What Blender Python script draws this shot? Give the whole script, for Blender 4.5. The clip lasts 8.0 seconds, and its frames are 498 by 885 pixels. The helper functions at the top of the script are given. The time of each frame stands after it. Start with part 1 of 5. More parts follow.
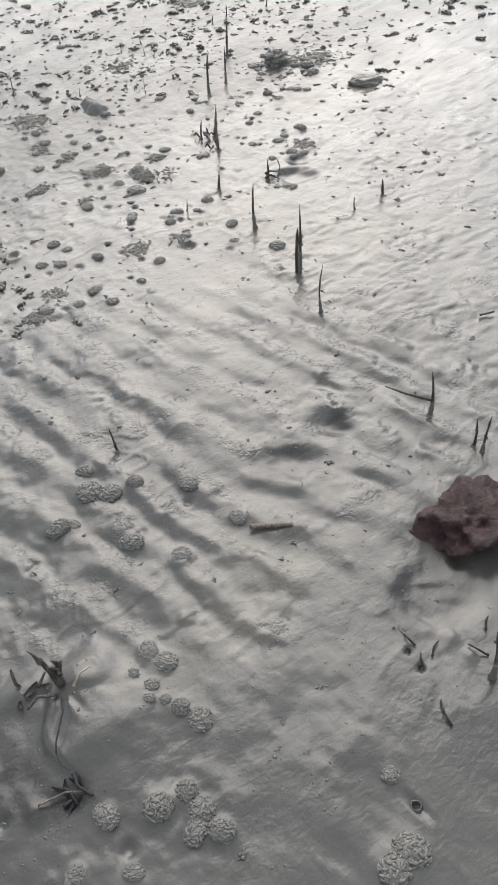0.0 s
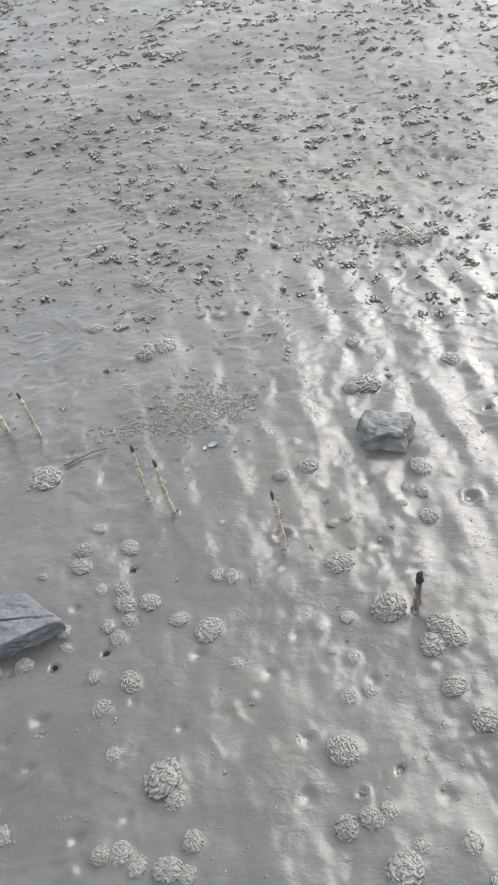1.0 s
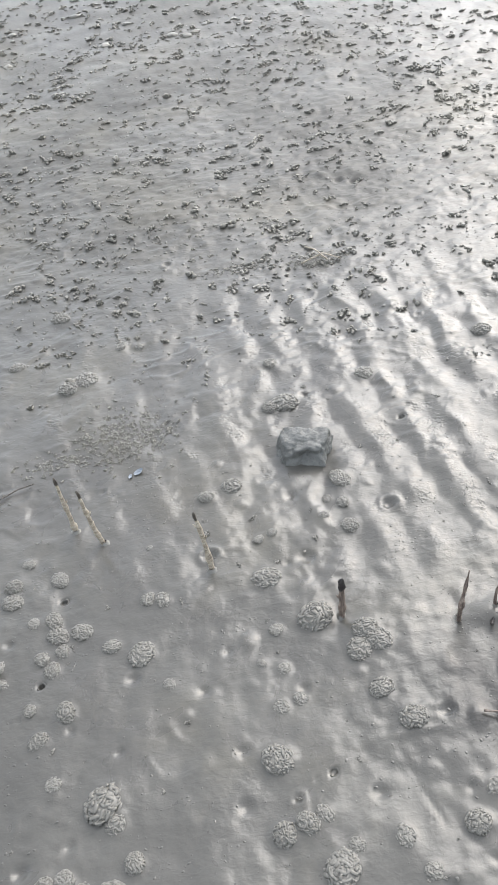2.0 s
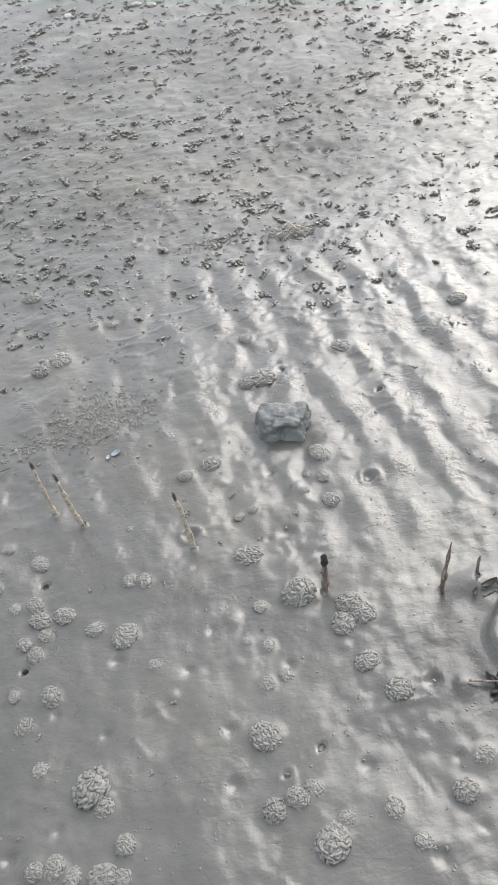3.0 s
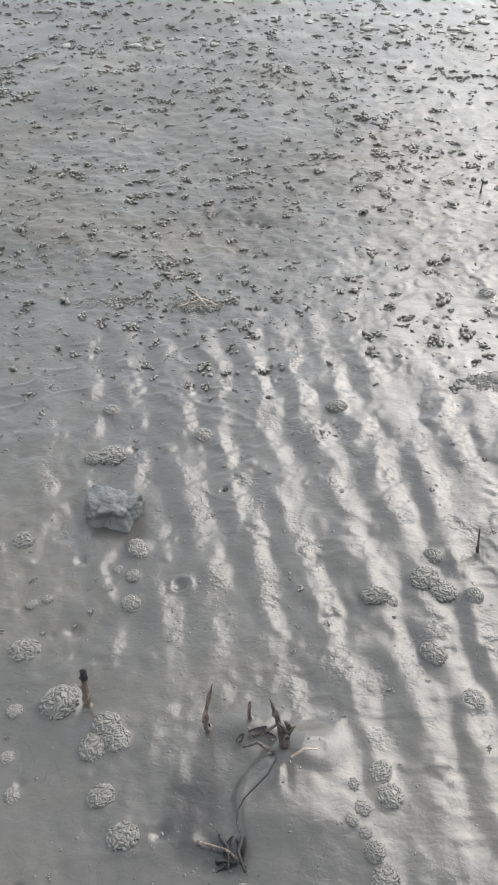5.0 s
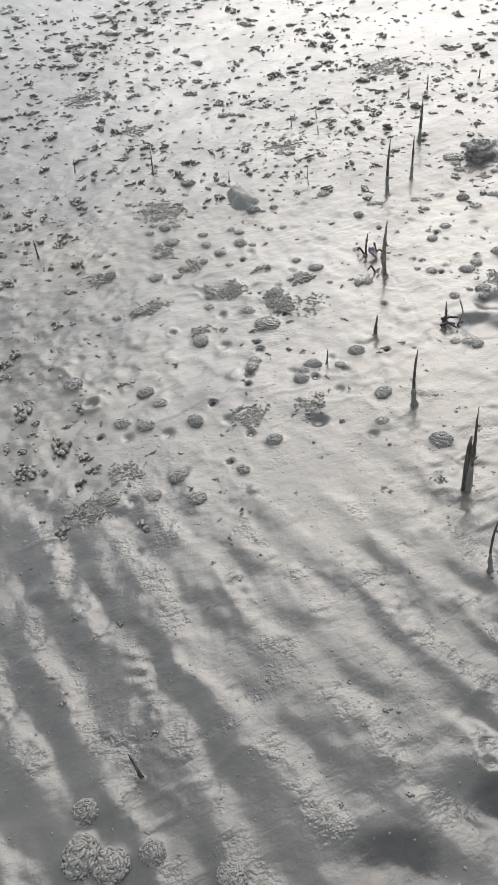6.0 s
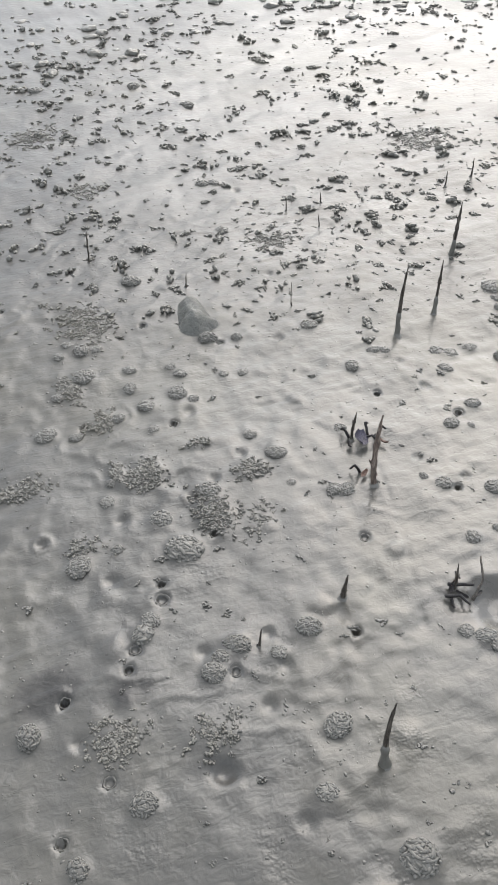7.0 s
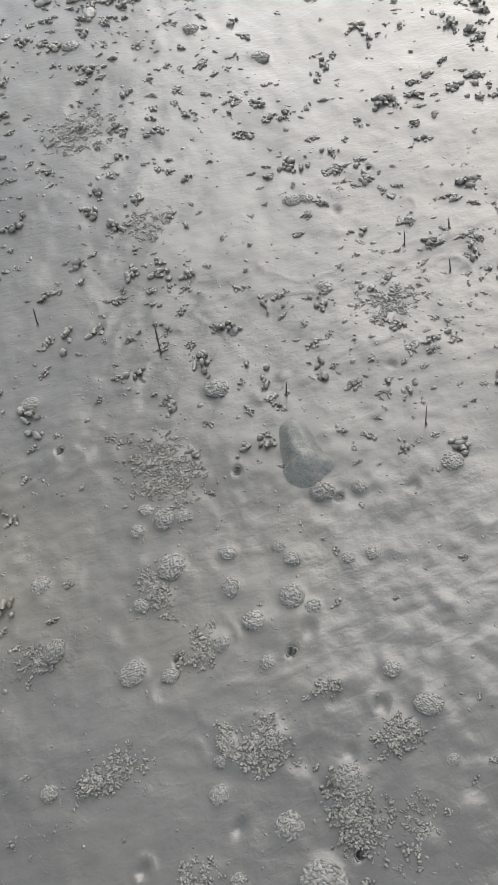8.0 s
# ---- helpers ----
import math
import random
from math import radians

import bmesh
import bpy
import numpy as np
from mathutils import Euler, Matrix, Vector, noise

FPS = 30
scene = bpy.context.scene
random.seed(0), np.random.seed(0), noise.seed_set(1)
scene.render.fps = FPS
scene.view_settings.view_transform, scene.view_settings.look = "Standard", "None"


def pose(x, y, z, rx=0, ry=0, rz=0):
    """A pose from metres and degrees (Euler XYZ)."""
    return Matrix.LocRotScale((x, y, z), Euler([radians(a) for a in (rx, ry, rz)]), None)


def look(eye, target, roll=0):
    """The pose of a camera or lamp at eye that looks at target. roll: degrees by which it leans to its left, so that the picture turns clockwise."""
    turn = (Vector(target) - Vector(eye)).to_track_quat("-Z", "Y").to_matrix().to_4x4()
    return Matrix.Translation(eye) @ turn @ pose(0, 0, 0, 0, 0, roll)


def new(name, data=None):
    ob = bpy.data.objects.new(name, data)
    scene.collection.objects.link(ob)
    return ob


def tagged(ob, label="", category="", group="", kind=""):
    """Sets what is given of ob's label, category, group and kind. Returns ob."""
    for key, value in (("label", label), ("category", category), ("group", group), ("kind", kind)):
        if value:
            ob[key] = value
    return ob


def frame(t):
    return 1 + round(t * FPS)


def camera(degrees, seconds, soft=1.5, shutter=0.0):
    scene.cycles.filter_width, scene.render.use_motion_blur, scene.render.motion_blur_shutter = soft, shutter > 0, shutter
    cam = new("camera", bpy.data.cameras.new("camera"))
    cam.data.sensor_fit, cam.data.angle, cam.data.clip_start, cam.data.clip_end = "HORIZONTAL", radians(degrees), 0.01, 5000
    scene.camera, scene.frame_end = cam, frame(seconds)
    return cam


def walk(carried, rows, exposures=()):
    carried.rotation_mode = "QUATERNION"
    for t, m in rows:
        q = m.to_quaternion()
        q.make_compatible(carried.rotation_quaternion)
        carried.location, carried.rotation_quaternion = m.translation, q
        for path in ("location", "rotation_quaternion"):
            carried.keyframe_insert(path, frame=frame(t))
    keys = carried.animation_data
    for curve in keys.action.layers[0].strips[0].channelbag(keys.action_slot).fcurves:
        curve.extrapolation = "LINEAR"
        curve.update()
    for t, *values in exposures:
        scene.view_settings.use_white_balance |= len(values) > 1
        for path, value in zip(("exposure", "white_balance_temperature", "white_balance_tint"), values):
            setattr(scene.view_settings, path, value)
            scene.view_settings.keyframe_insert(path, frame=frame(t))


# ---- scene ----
cam = camera(32.0, 8.0, soft=0.9)
PATH = [
    (0, (0.356, -0.12, 1.419), (1.26, 0.965, 0.003), -5.0),
    (0.1, (0.368, -0.136, 1.445), (1.206, 1.008, 0.034), -6.4),
    (0.2, (0.325, -0.115, 1.472), (1.044, 1.077, 0.036), -7.3),
    (0.3, (0.298, -0.122, 1.519), (0.812, 1.148, 0.063), -10.7),
    (0.4, (0.228, -0.093, 1.575), (0.478, 1.224, 0.091), -13.9),
    (0.5, (0.208, -0.123, 1.515), (0.184, 1.293, 0.103), -16.9),
    (0.6, (0.119, -0.103, 1.44), (0.001, 1.353, 0.058), -14.1),
    (1, (0.041, -0.098, 1.427), (-0.057, 1.334, 0.034), -9.2),
    (1.2, (0.071, -0.111, 1.426), (0.065, 1.357, 0.068), -8.9),
    (2.3, (0.103, -0.147, 1.468), (0.132, 1.315, 0.104), -10.1),
    (2.5, (0.089, -0.129, 1.486), (0.132, 1.27, 0.057), -7.6),
    (3, (0.103, -0.13, 1.434), (0.168, 1.288, 0.025), -10.7),
    (3.2, (0.083, -0.094, 1.474), (0.037, 1.294, 0.041), -9.8),
    (3.5, (-0.023, 0.021, 1.493), (-0.189, 1.403, 0.057), -8.7),
    (3.8, (0.024, 0.02, 1.41), (-0.145, 1.43, -0.012), -18.0),
    (4, (0.055, -0.048, 1.417), (0.036, 1.419, 0.058), -15.0),
    (4.2, (0.099, -0.103, 1.409), (0.253, 1.339, 0.032), -5.4),
    (4.5, (0.227, -0.107, 1.417), (0.432, 1.356, 0.068), 2.2),
    (4.7, (0.343, -0.084, 1.438), (0.393, 1.385, 0.082), -1.0),
    (5.8, (0.877, 0.377, 1.263), (1.298, 1.856, -0.017), -6.0),
    (6, (0.963, 0.481, 1.253), (1.592, 1.823, -0.089), -7.4),
    (6.2, (1.118, 0.573, 1.26), (1.746, 1.853, -0.116), -7.6),
    (6.4, (1.291, 0.713, 1.22), (1.856, 2.126, -0.077), -6.4),
    (6.5, (1.304, 0.796, 1.224), (1.789, 2.298, -0.005), -5.8),
    (6.9, (1.495, 1.082, 1.162), (1.919, 2.477, -0.207), -5.7),
    (7, (1.522, 1.171, 1.087), (2.131, 2.533, -0.246), -1.7),
    (7.2, (1.623, 1.264, 1.171), (2.453, 2.489, -0.174), -2.6),
    (7.4, (1.651, 1.40, 1.214), (2.462, 2.52, -0.232), -5.0),
    (7.5, (1.71, 1.447, 1.211), (2.411, 2.564, -0.293), -9.0),
    (7.8, (1.815, 1.69, 1.262), (2.175, 2.862, -0.306), -15.8),
    (8, (1.786, 1.885, 1.246), (2.08, 3.039, -0.361), -12.3),
]
EXPOSURES = [(0.0, 0.67), (0.2, 0.78), (0.5, 1.30), (0.8, 1.56), (2.5, 1.46), (3.0, 1.46), (3.5, 1.60), (4.0, 1.56), (4.5, 1.40), (5.8, 1.02), (6.5, 0.85), (7.0, 0.96), (7.5, 0.84), (8.0, 1.20)]
walk(cam, [(t, look(eye, target, roll)) for t, eye, target, roll in PATH], EXPOSURES)

# ---------------------------------------------------------------- world and sun
SUN_AZIMUTH = 48.0      # degrees from +x towards +y
SUN_HEIGHT = 40.0
world = bpy.data.worlds.new("hazy_sky")
scene.world = world
world.use_nodes = True
wn, wl = world.node_tree.nodes, world.node_tree.links
sky = wn.new("ShaderNodeTexSky")
sky.sky_type = "NISHITA"
sky.sun_disc = False
sky.sun_elevation = radians(SUN_HEIGHT)
sky.sun_rotation = radians(90.0 - SUN_AZIMUTH)
sky.air_density, sky.dust_density, sky.ozone_density = 1.0, 2.0, 1.0
veil = wn.new("ShaderNodeMix")      # an even cloud veil in front of the clear sky
veil.data_type = "RGBA"
veil.inputs[0].default_value = 0.44
veil.inputs[7].default_value = (7.12, 6.95, 6.45, 1)
wl.new(sky.outputs["Color"], veil.inputs[6])
wl.new(veil.outputs[2], wn["Background"].inputs["Color"])
wn["Background"].inputs["Strength"].default_value = 0.14

sun_data = bpy.data.lights.new("sun", "SUN")
sun_data.energy, sun_data.angle, sun_data.color = 1.2, radians(52.0), (1.0, 0.985, 0.955)
sun = new("sun", sun_data)
az, el = radians(SUN_AZIMUTH), radians(SUN_HEIGHT)
sun_dir = Vector((math.cos(az) * math.cos(el), math.sin(az) * math.cos(el), math.sin(el)))
sun.matrix_world = look(sun_dir * 60, (0, 0, 0))

# ---------------------------------------------------------------- materials


def material(name):
    m = bpy.data.materials.new(name)
    m.use_nodes = True
    return m, m.node_tree.nodes, m.node_tree.links, m.node_tree.nodes["Principled BSDF"]


def noise_tex(n, l, vec, scale, detail=4.0, rough=0.55, distort=0.0):
    t = n.new("ShaderNodeTexNoise")
    t.inputs["Scale"].default_value = scale
    t.inputs["Detail"].default_value = detail
    t.inputs["Roughness"].default_value = rough
    t.inputs["Distortion"].default_value = distort
    l.new(vec, t.inputs["Vector"])
    return t.outputs["Fac"]


def ramp(n, l, fac, stops):
    r = n.new("ShaderNodeValToRGB")
    el_ = r.color_ramp.elements
    el_[0].position, el_[1].position = stops[0][0], stops[-1][0]
    for p, c in stops[1:-1]:
        el_.new(p)
    for e, (p, c) in zip(sorted(el_, key=lambda q: q.position), stops):
        e.position = p
        e.color = (c, c, c, 1) if isinstance(c, float) else (*c, 1)
    l.new(fac, r.inputs["Fac"])
    return r.outputs["Color"]


def mixed(n, l, fac, a, b, mode="MIX"):
    x = n.new("ShaderNodeMix")
    x.data_type, x.blend_type = "RGBA", mode
    for v, i in ((fac, 0), (a, 6), (b, 7)):
        if isinstance(v, float):
            x.inputs[i].default_value = v if i == 0 else (v, v, v, 1)
        elif isinstance(v, tuple):
            x.inputs[i].default_value = (*v, 1)
        else:
            l.new(v, x.inputs[i])
    return x.outputs[2]


def bump(n, l, height, strength, distance, normal=None):
    b = n.new("ShaderNodeBump")
    b.inputs["Strength"].default_value = strength
    b.inputs["Distance"].default_value = distance
    l.new(height, b.inputs["Height"])
    if normal is not None:
        l.new(normal, b.inputs["Normal"])
    return b.outputs["Normal"]


def mapped(n, l, coord, scale=(1, 1, 1), rot=0.0):
    m = n.new("ShaderNodeMapping")
    m.inputs["Scale"].default_value = scale
    m.inputs["Rotation"].default_value = (0, 0, rot)
    l.new(coord, m.inputs["Vector"])
    return m.outputs["Vector"]


def mud_material(name, dark, light, rough_lo, rough_hi, relief, algae=0.0, per_object=False, crests=False, film=0.2):
    """Wet estuary silt: grey, patchy, with a water film of uneven thickness."""
    m, n, l, p = material(name)
    co = n.new("ShaderNodeTexCoord").outputs["Object"] if per_object else n.new("ShaderNodeNewGeometry").outputs["Position"]
    broad = noise_tex(n, l, co, 2.3, 5, 0.6)
    patch = noise_tex(n, l, co, 14, 4, 0.6, 0.6)
    grain = noise_tex(n, l, co, 260, 3, 0.6)
    colour = ramp(n, l, broad, [(0.3, dark), (0.72, light)])
    colour = mixed(n, l, ramp(n, l, patch, [(0.40, 0.0), (0.72, 0.25)]), colour, tuple(0.78 * c for c in dark))
    colour = mixed(n, l, 0.1, colour, ramp(n, l, grain, [(0.3, tuple(0.7 * c for c in dark)), (0.7, tuple(1.25 * c for c in light))]))
    if algae:
        slime = noise_tex(n, l, co, 1.1, 6, 0.65, 0.4)
        colour = mixed(n, l, ramp(n, l, slime, [(0.5, 0.0), (0.72, algae)]), colour, (0.235, 0.205, 0.13))
    if crests:
        # dark reflections in smooth wet mud, painted into the colour in patches
        silt = n.new("ShaderNodeAttribute")
        silt.attribute_name = "silt"
        edge = mixed(n, l, 0.5, silt.outputs["Fac"], patch)
        reflection_tint = ramp(n, l, edge, [(0.42, 0.0), (0.74, 0.95)])
        colour = mixed(n, l, reflection_tint, colour, tuple(0.36 * c for c in dark))
    if per_object:
        info = n.new("ShaderNodeObjectInfo").outputs["Random"]
        colour = mixed(n, l, 0.55, colour, ramp(n, l, info, [(0.0, 0.72), (1.0, 1.0)]), "MULTIPLY")
    l.new(colour, p.inputs["Base Color"])
    wet = noise_tex(n, l, co, 6.5, 5, 0.6, 0.5)
    gloss = ramp(n, l, wet, [(0.36, rough_lo), (0.66, rough_hi)])
    if crests:
        drained = n.new("ShaderNodeAttribute")
        drained.attribute_name = "drained"
        gloss = mixed(n, l, drained.outputs["Fac"], gloss, 0.62)
        l.new(mixed(n, l, drained.outputs["Fac"], film, 0.12), p.inputs["Coat Weight"])
    l.new(gloss, p.inputs["Roughness"])
    p.inputs["IOR"].default_value = 1.45
    # the film of water left by the tide
    if not crests:
        p.inputs["Coat Weight"].default_value = film
    p.inputs["Coat IOR"].default_value = 1.34
    l.new(ramp(n, l, wet, [(0.36, 0.08), (0.66, 0.22)]), p.inputs["Coat Roughness"])
    fine = noise_tex(n, l, co, 170, 3, 0.6, 0.2)
    dimple = noise_tex(n, l, co, 48, 4, 0.6, 0.4)
    nrm = bump(n, l, dimple, 0.2 * relief, 0.006)
    dots = ramp(n, l, noise_tex(n, l, co, 135, 2, 0.5, 0.3), [(0.56, 0.0), (0.68, 1.0)])
    where = ramp(n, l, noise_tex(n, l, co, 5.5, 4, 0.6, 0.5), [(0.52, 0.0), (0.68, 1.0)])
    nrm = bump(n, l, mixed(n, l, where, 0.0, dots), 0.16 * relief, 0.003, nrm)
    if crests:
        # fine puckering of the drying skin
        puck = noise_tex(n, l, mapped(n, l, co, (46, 70, 60), 0.3), 1.0, 2, 0.5, 0.45)
        amount = ramp(n, l, noise_tex(n, l, co, 3.2, 4, 0.6), [(0.36, 0.3), (0.62, 1.0)])
        nrm = bump(n, l, mixed(n, l, amount, 0.5, puck), 0.4, 0.0045, nrm)
        # combed, crumbly skin where the waves broke over it
        skin = n.new("ShaderNodeAttribute")
        skin.attribute_name = "crumbly"
        comb = noise_tex(n, l, mapped(n, l, co, (62, 74, 60), 0.15), 1.0, 2, 0.5, 0.3)
        flakes = noise_tex(n, l, mapped(n, l, co, (115, 135, 110), 0.2), 1.0, 1, 0.5, 0.2)
        both = mixed(n, l, 0.4, comb, flakes)
        torn = ramp(n, l, noise_tex(n, l, co, 11, 4, 0.6, 0.5), [(0.47, 0.12), (0.60, 1.0)])
        where = mixed(n, l, 1.0, ramp(n, l, skin.outputs["Fac"], [(0.16, 0.0), (0.55, 1.0)]), torn, "MULTIPLY")
        scaled = mixed(n, l, where, 0.5, both)
        nrm = bump(n, l, scaled, 1.0, 0.011, nrm)
    elif not per_object:
        nrm = bump(n, l, noise_tex(n, l, co, 130, 3, 0.6, 0.3), 0.5, 0.005, nrm)
    l.new(bump(n, l, fine, 0.015 * relief, 0.002, nrm), p.inputs["Normal"])
    return m


MUD = mud_material("wet_grey_mud", (0.052, 0.0505, 0.0465), (0.090, 0.0880, 0.0805), 0.25, 0.38, 0.7, 0.2, crests=True, film=0.5)
CAST_MUD = mud_material("cast_mud", (0.112, 0.109, 0.099), (0.180, 0.175, 0.160), 0.34, 0.5, 0.3, 0.0, True, film=0.25)
CLOD_MUD = mud_material("clod_mud", (0.100, 0.097, 0.086), (0.165, 0.160, 0.142), 0.30, 0.45, 0.4, 0.2, film=0.25)


def stone_material(name, a, b, c, scale, rough, relief):
    m, n, l, p = material(name)
    co = n.new("ShaderNodeTexCoord").outputs["Object"]
    colour = ramp(n, l, noise_tex(n, l, co, scale, 6, 0.65, 0.5), [(0.3, a), (0.52, b), (0.75, c)])
    speck = noise_tex(n, l, co, scale * 14, 3, 0.6)
    colour = mixed(n, l, ramp(n, l, speck, [(0.55, 0.0), (0.7, 0.5)]), colour, tuple(0.45 * v for v in a))
    l.new(colour, p.inputs["Base Color"])
    l.new(ramp(n, l, noise_tex(n, l, co, scale * 2.5, 4), [(0.35, rough), (0.7, rough + 0.3)]), p.inputs["Roughness"])
    nrm = bump(n, l, noise_tex(n, l, co, scale * 3, 6, 0.65), 0.7 * relief, 0.012)
    l.new(bump(n, l, speck, 0.5 * relief, 0.003, nrm), p.inputs["Normal"])
    return m


GREY_STONE = stone_material("grey_stone", (0.062, 0.065, 0.064), (0.115, 0.119, 0.116), (0.19, 0.194, 0.188), 16, 0.38, 0.8)
BLUE_STONE = stone_material("blue_grey_stone", (0.050, 0.054, 0.060), (0.092, 0.098, 0.106), (0.17, 0.175, 0.182), 11, 0.34, 1.0)
SILT_STONE = stone_material("silted_stone", (0.072, 0.075, 0.069), (0.098, 0.100, 0.092), (0.130, 0.127, 0.118), 14, 0.4, 0.8)
RED_STONE = stone_material("red_brown_stone", (0.022, 0.012, 0.012), (0.070, 0.031, 0.032), (0.17, 0.115, 0.11), 30, 0.32, 2.0)


def bark_material(name, a, b, c, rough, along=(220, 220, 45)):
    m, n, l, p = material(name)
    co = n.new("ShaderNodeTexCoord").outputs["Object"]
    long_grain = mapped(n, l, co, along)
    colour = ramp(n, l, noise_tex(n, l, long_grain, 1.0, 5, 0.65, 0.4), [(0.3, a), (0.5, b), (0.7, c)])
    l.new(colour, p.inputs["Base Color"])
    p.inputs["Roughness"].default_value = rough
    l.new(bump(n, l, noise_tex(n, l, long_grain, 1.6, 4), 0.8, 0.003), p.inputs["Normal"])
    return m


DARK_BARK = bark_material("wet_dark_bark", (0.018, 0.015, 0.013), (0.055, 0.047, 0.040), (0.16, 0.142, 0.12), 0.45)
PALE_BARK = bark_material("pale_silted_bark", (0.045, 0.035, 0.027), (0.28, 0.245, 0.195), (0.50, 0.46, 0.385), 0.5, (45, 45, 150))
BROWN_BARK = bark_material("brown_bark", (0.028, 0.022, 0.019), (0.12, 0.092, 0.078), (0.30, 0.25, 0.215), 0.5)
LEAF_DARK = bark_material("rotten_leaf", (0.008, 0.007, 0.008), (0.014, 0.012, 0.013), (0.028, 0.025, 0.024), 0.5)
LEAF_BROWN = bark_material("brown_leaf", (0.05, 0.028, 0.022), (0.11, 0.062, 0.045), (0.20, 0.13, 0.10), 0.45)
PURPLE = bark_material("violet_plastic", (0.022, 0.020, 0.034), (0.038, 0.034, 0.058), (0.08, 0.075, 0.11), 0.35)
PALE_SCRAP = bark_material("pale_shell", (0.14, 0.165, 0.20), (0.20, 0.23, 0.27), (0.30, 0.32, 0.35), 0.5)

# ---------------------------------------------------------------- small mesh helpers


def mesh_of(name, verts, faces, mat, smooth=True):
    me = bpy.data.meshes.new(name)
    me.from_pydata([tuple(v) for v in verts], [], [tuple(f) for f in faces])
    me.materials.append(mat)
    if smooth:
        me.polygons.foreach_set("use_smooth", [True] * len(me.polygons))
    me.update()
    return me


def part(name, bm, mat, parent=None, label="", smooth=True):
    """Links a bmesh as one mesh object, under a thing or a part."""
    me = bpy.data.meshes.new(name)
    bmesh.ops.recalc_face_normals(bm, faces=bm.faces)
    bm.to_mesh(me)
    bm.free()
    me.materials.append(mat)
    if smooth:
        me.polygons.foreach_set("use_smooth", [True] * len(me.polygons))
    ob = new(name, me)
    if parent is not None:
        ob.parent = parent
    if label:
        tagged(ob, label=label)
    return ob


def empty(name, x, y, z=0.0, turn=0.0):
    ob = new(name)
    ob.empty_display_size = 0.02
    ob.matrix_world = pose(x, y, z, 0, 0, turn)
    return ob


def tube(bm, pts, radii, sides=8, cap=True, lumps=0.0, rng=None):
    """A tapered, slightly lumpy tube along points."""
    rings = []
    pts = [Vector(q) for q in pts]
    for i, (c, r) in enumerate(zip(pts, radii)):
        d = (pts[min(i + 1, len(pts) - 1)] - pts[max(i - 1, 0)]).normalized()
        u = d.cross(Vector((0.31, 0.87, 0.2))).normalized()
        v = d.cross(u)
        ring = []
        for k in range(sides):
            a = 2 * math.pi * k / sides
            rr = r * (1 + (rng.uniform(-lumps, lumps) if rng else 0))
            ring.append(bm.verts.new(c + (u * math.cos(a) + v * math.sin(a)) * rr))
        rings.append(ring)
    for a, b in zip(rings, rings[1:]):
        for k in range(sides):
            bm.faces.new((a[k], a[(k + 1) % sides], b[(k + 1) % sides], b[k]))
    if cap:
        bm.faces.new(rings[0][::-1])
        bm.faces.new(rings[-1])


# gradient noise on arrays
_tab = np.random.RandomState(7)
PERM = np.concatenate([_tab.permutation(512)] * 3)
GRAD = np.stack([np.cos(np.arange(512) * 2.399), np.sin(np.arange(512) * 2.399)], -1)


def gnoise(x, y):
    xi, yi = np.floor(x).astype(int), np.floor(y).astype(int)
    xf, yf = x - xi, y - yi
    u, v = xf * xf * xf * (xf * (xf * 6 - 15) + 10), yf * yf * yf * (yf * (yf * 6 - 15) + 10)

    def corner(dx, dy):
        g = GRAD[PERM[PERM[(xi + dx) % 512] + (yi + dy) % 512]]
        return g[..., 0] * (xf - dx) + g[..., 1] * (yf - dy)

    a = corner(0, 0) * (1 - u) + corner(1, 0) * u
    b = corner(0, 1) * (1 - u) + corner(1, 1) * u
    return 1.5 * (a * (1 - v) + b * v)


def fbm(x, y, octaves=3, gain=0.5):
    s, amp = 0.0, 1.0
    for o in range(octaves):
        s = s + amp * gnoise(x * 2**o + 17.3 * o, y * 2**o - 9.1 * o)
        amp *= gain
    return s


def smooth(a, b, x):
    t = np.clip((x - a) / (b - a), 0, 1)
    return t * t * (3 - 2 * t)


# ---------------------------------------------------------------- where the casts and burrows lie (x, y, radius)
CASTS_mid_near = [
    (0.82, 0.13, 0.026), (0.78, 0.13, 0.027), (0.89, 0.23, 0.016), (0.63, 0.36, 0.022), (0.60, 0.39, 0.022), (0.63, 0.41, 0.022),
    (0.49, 0.41, 0.015), (0.59, 0.42, 0.029), (0.37, 0.42, 0.021), (0.63, 0.45, 0.020), (0.58, 0.46, 0.028), (0.42, 0.47, 0.018),
    (0.51, 0.51, 0.021), (0.73, 0.53, 0.022), (0.50, 0.53, 0.018), (0.72, 0.57, 0.019), (0.71, 0.60, 0.011), (0.69, 0.62, 0.011),
    (0.71, 0.64, 0.013), (0.76, 0.66, 0.021), (0.70, 0.68, 0.012), (0.75, 0.70, 0.020), (1.09, 0.82, 0.018), (0.94, 0.83, 0.024),
    (0.92, 0.86, 0.028),
]
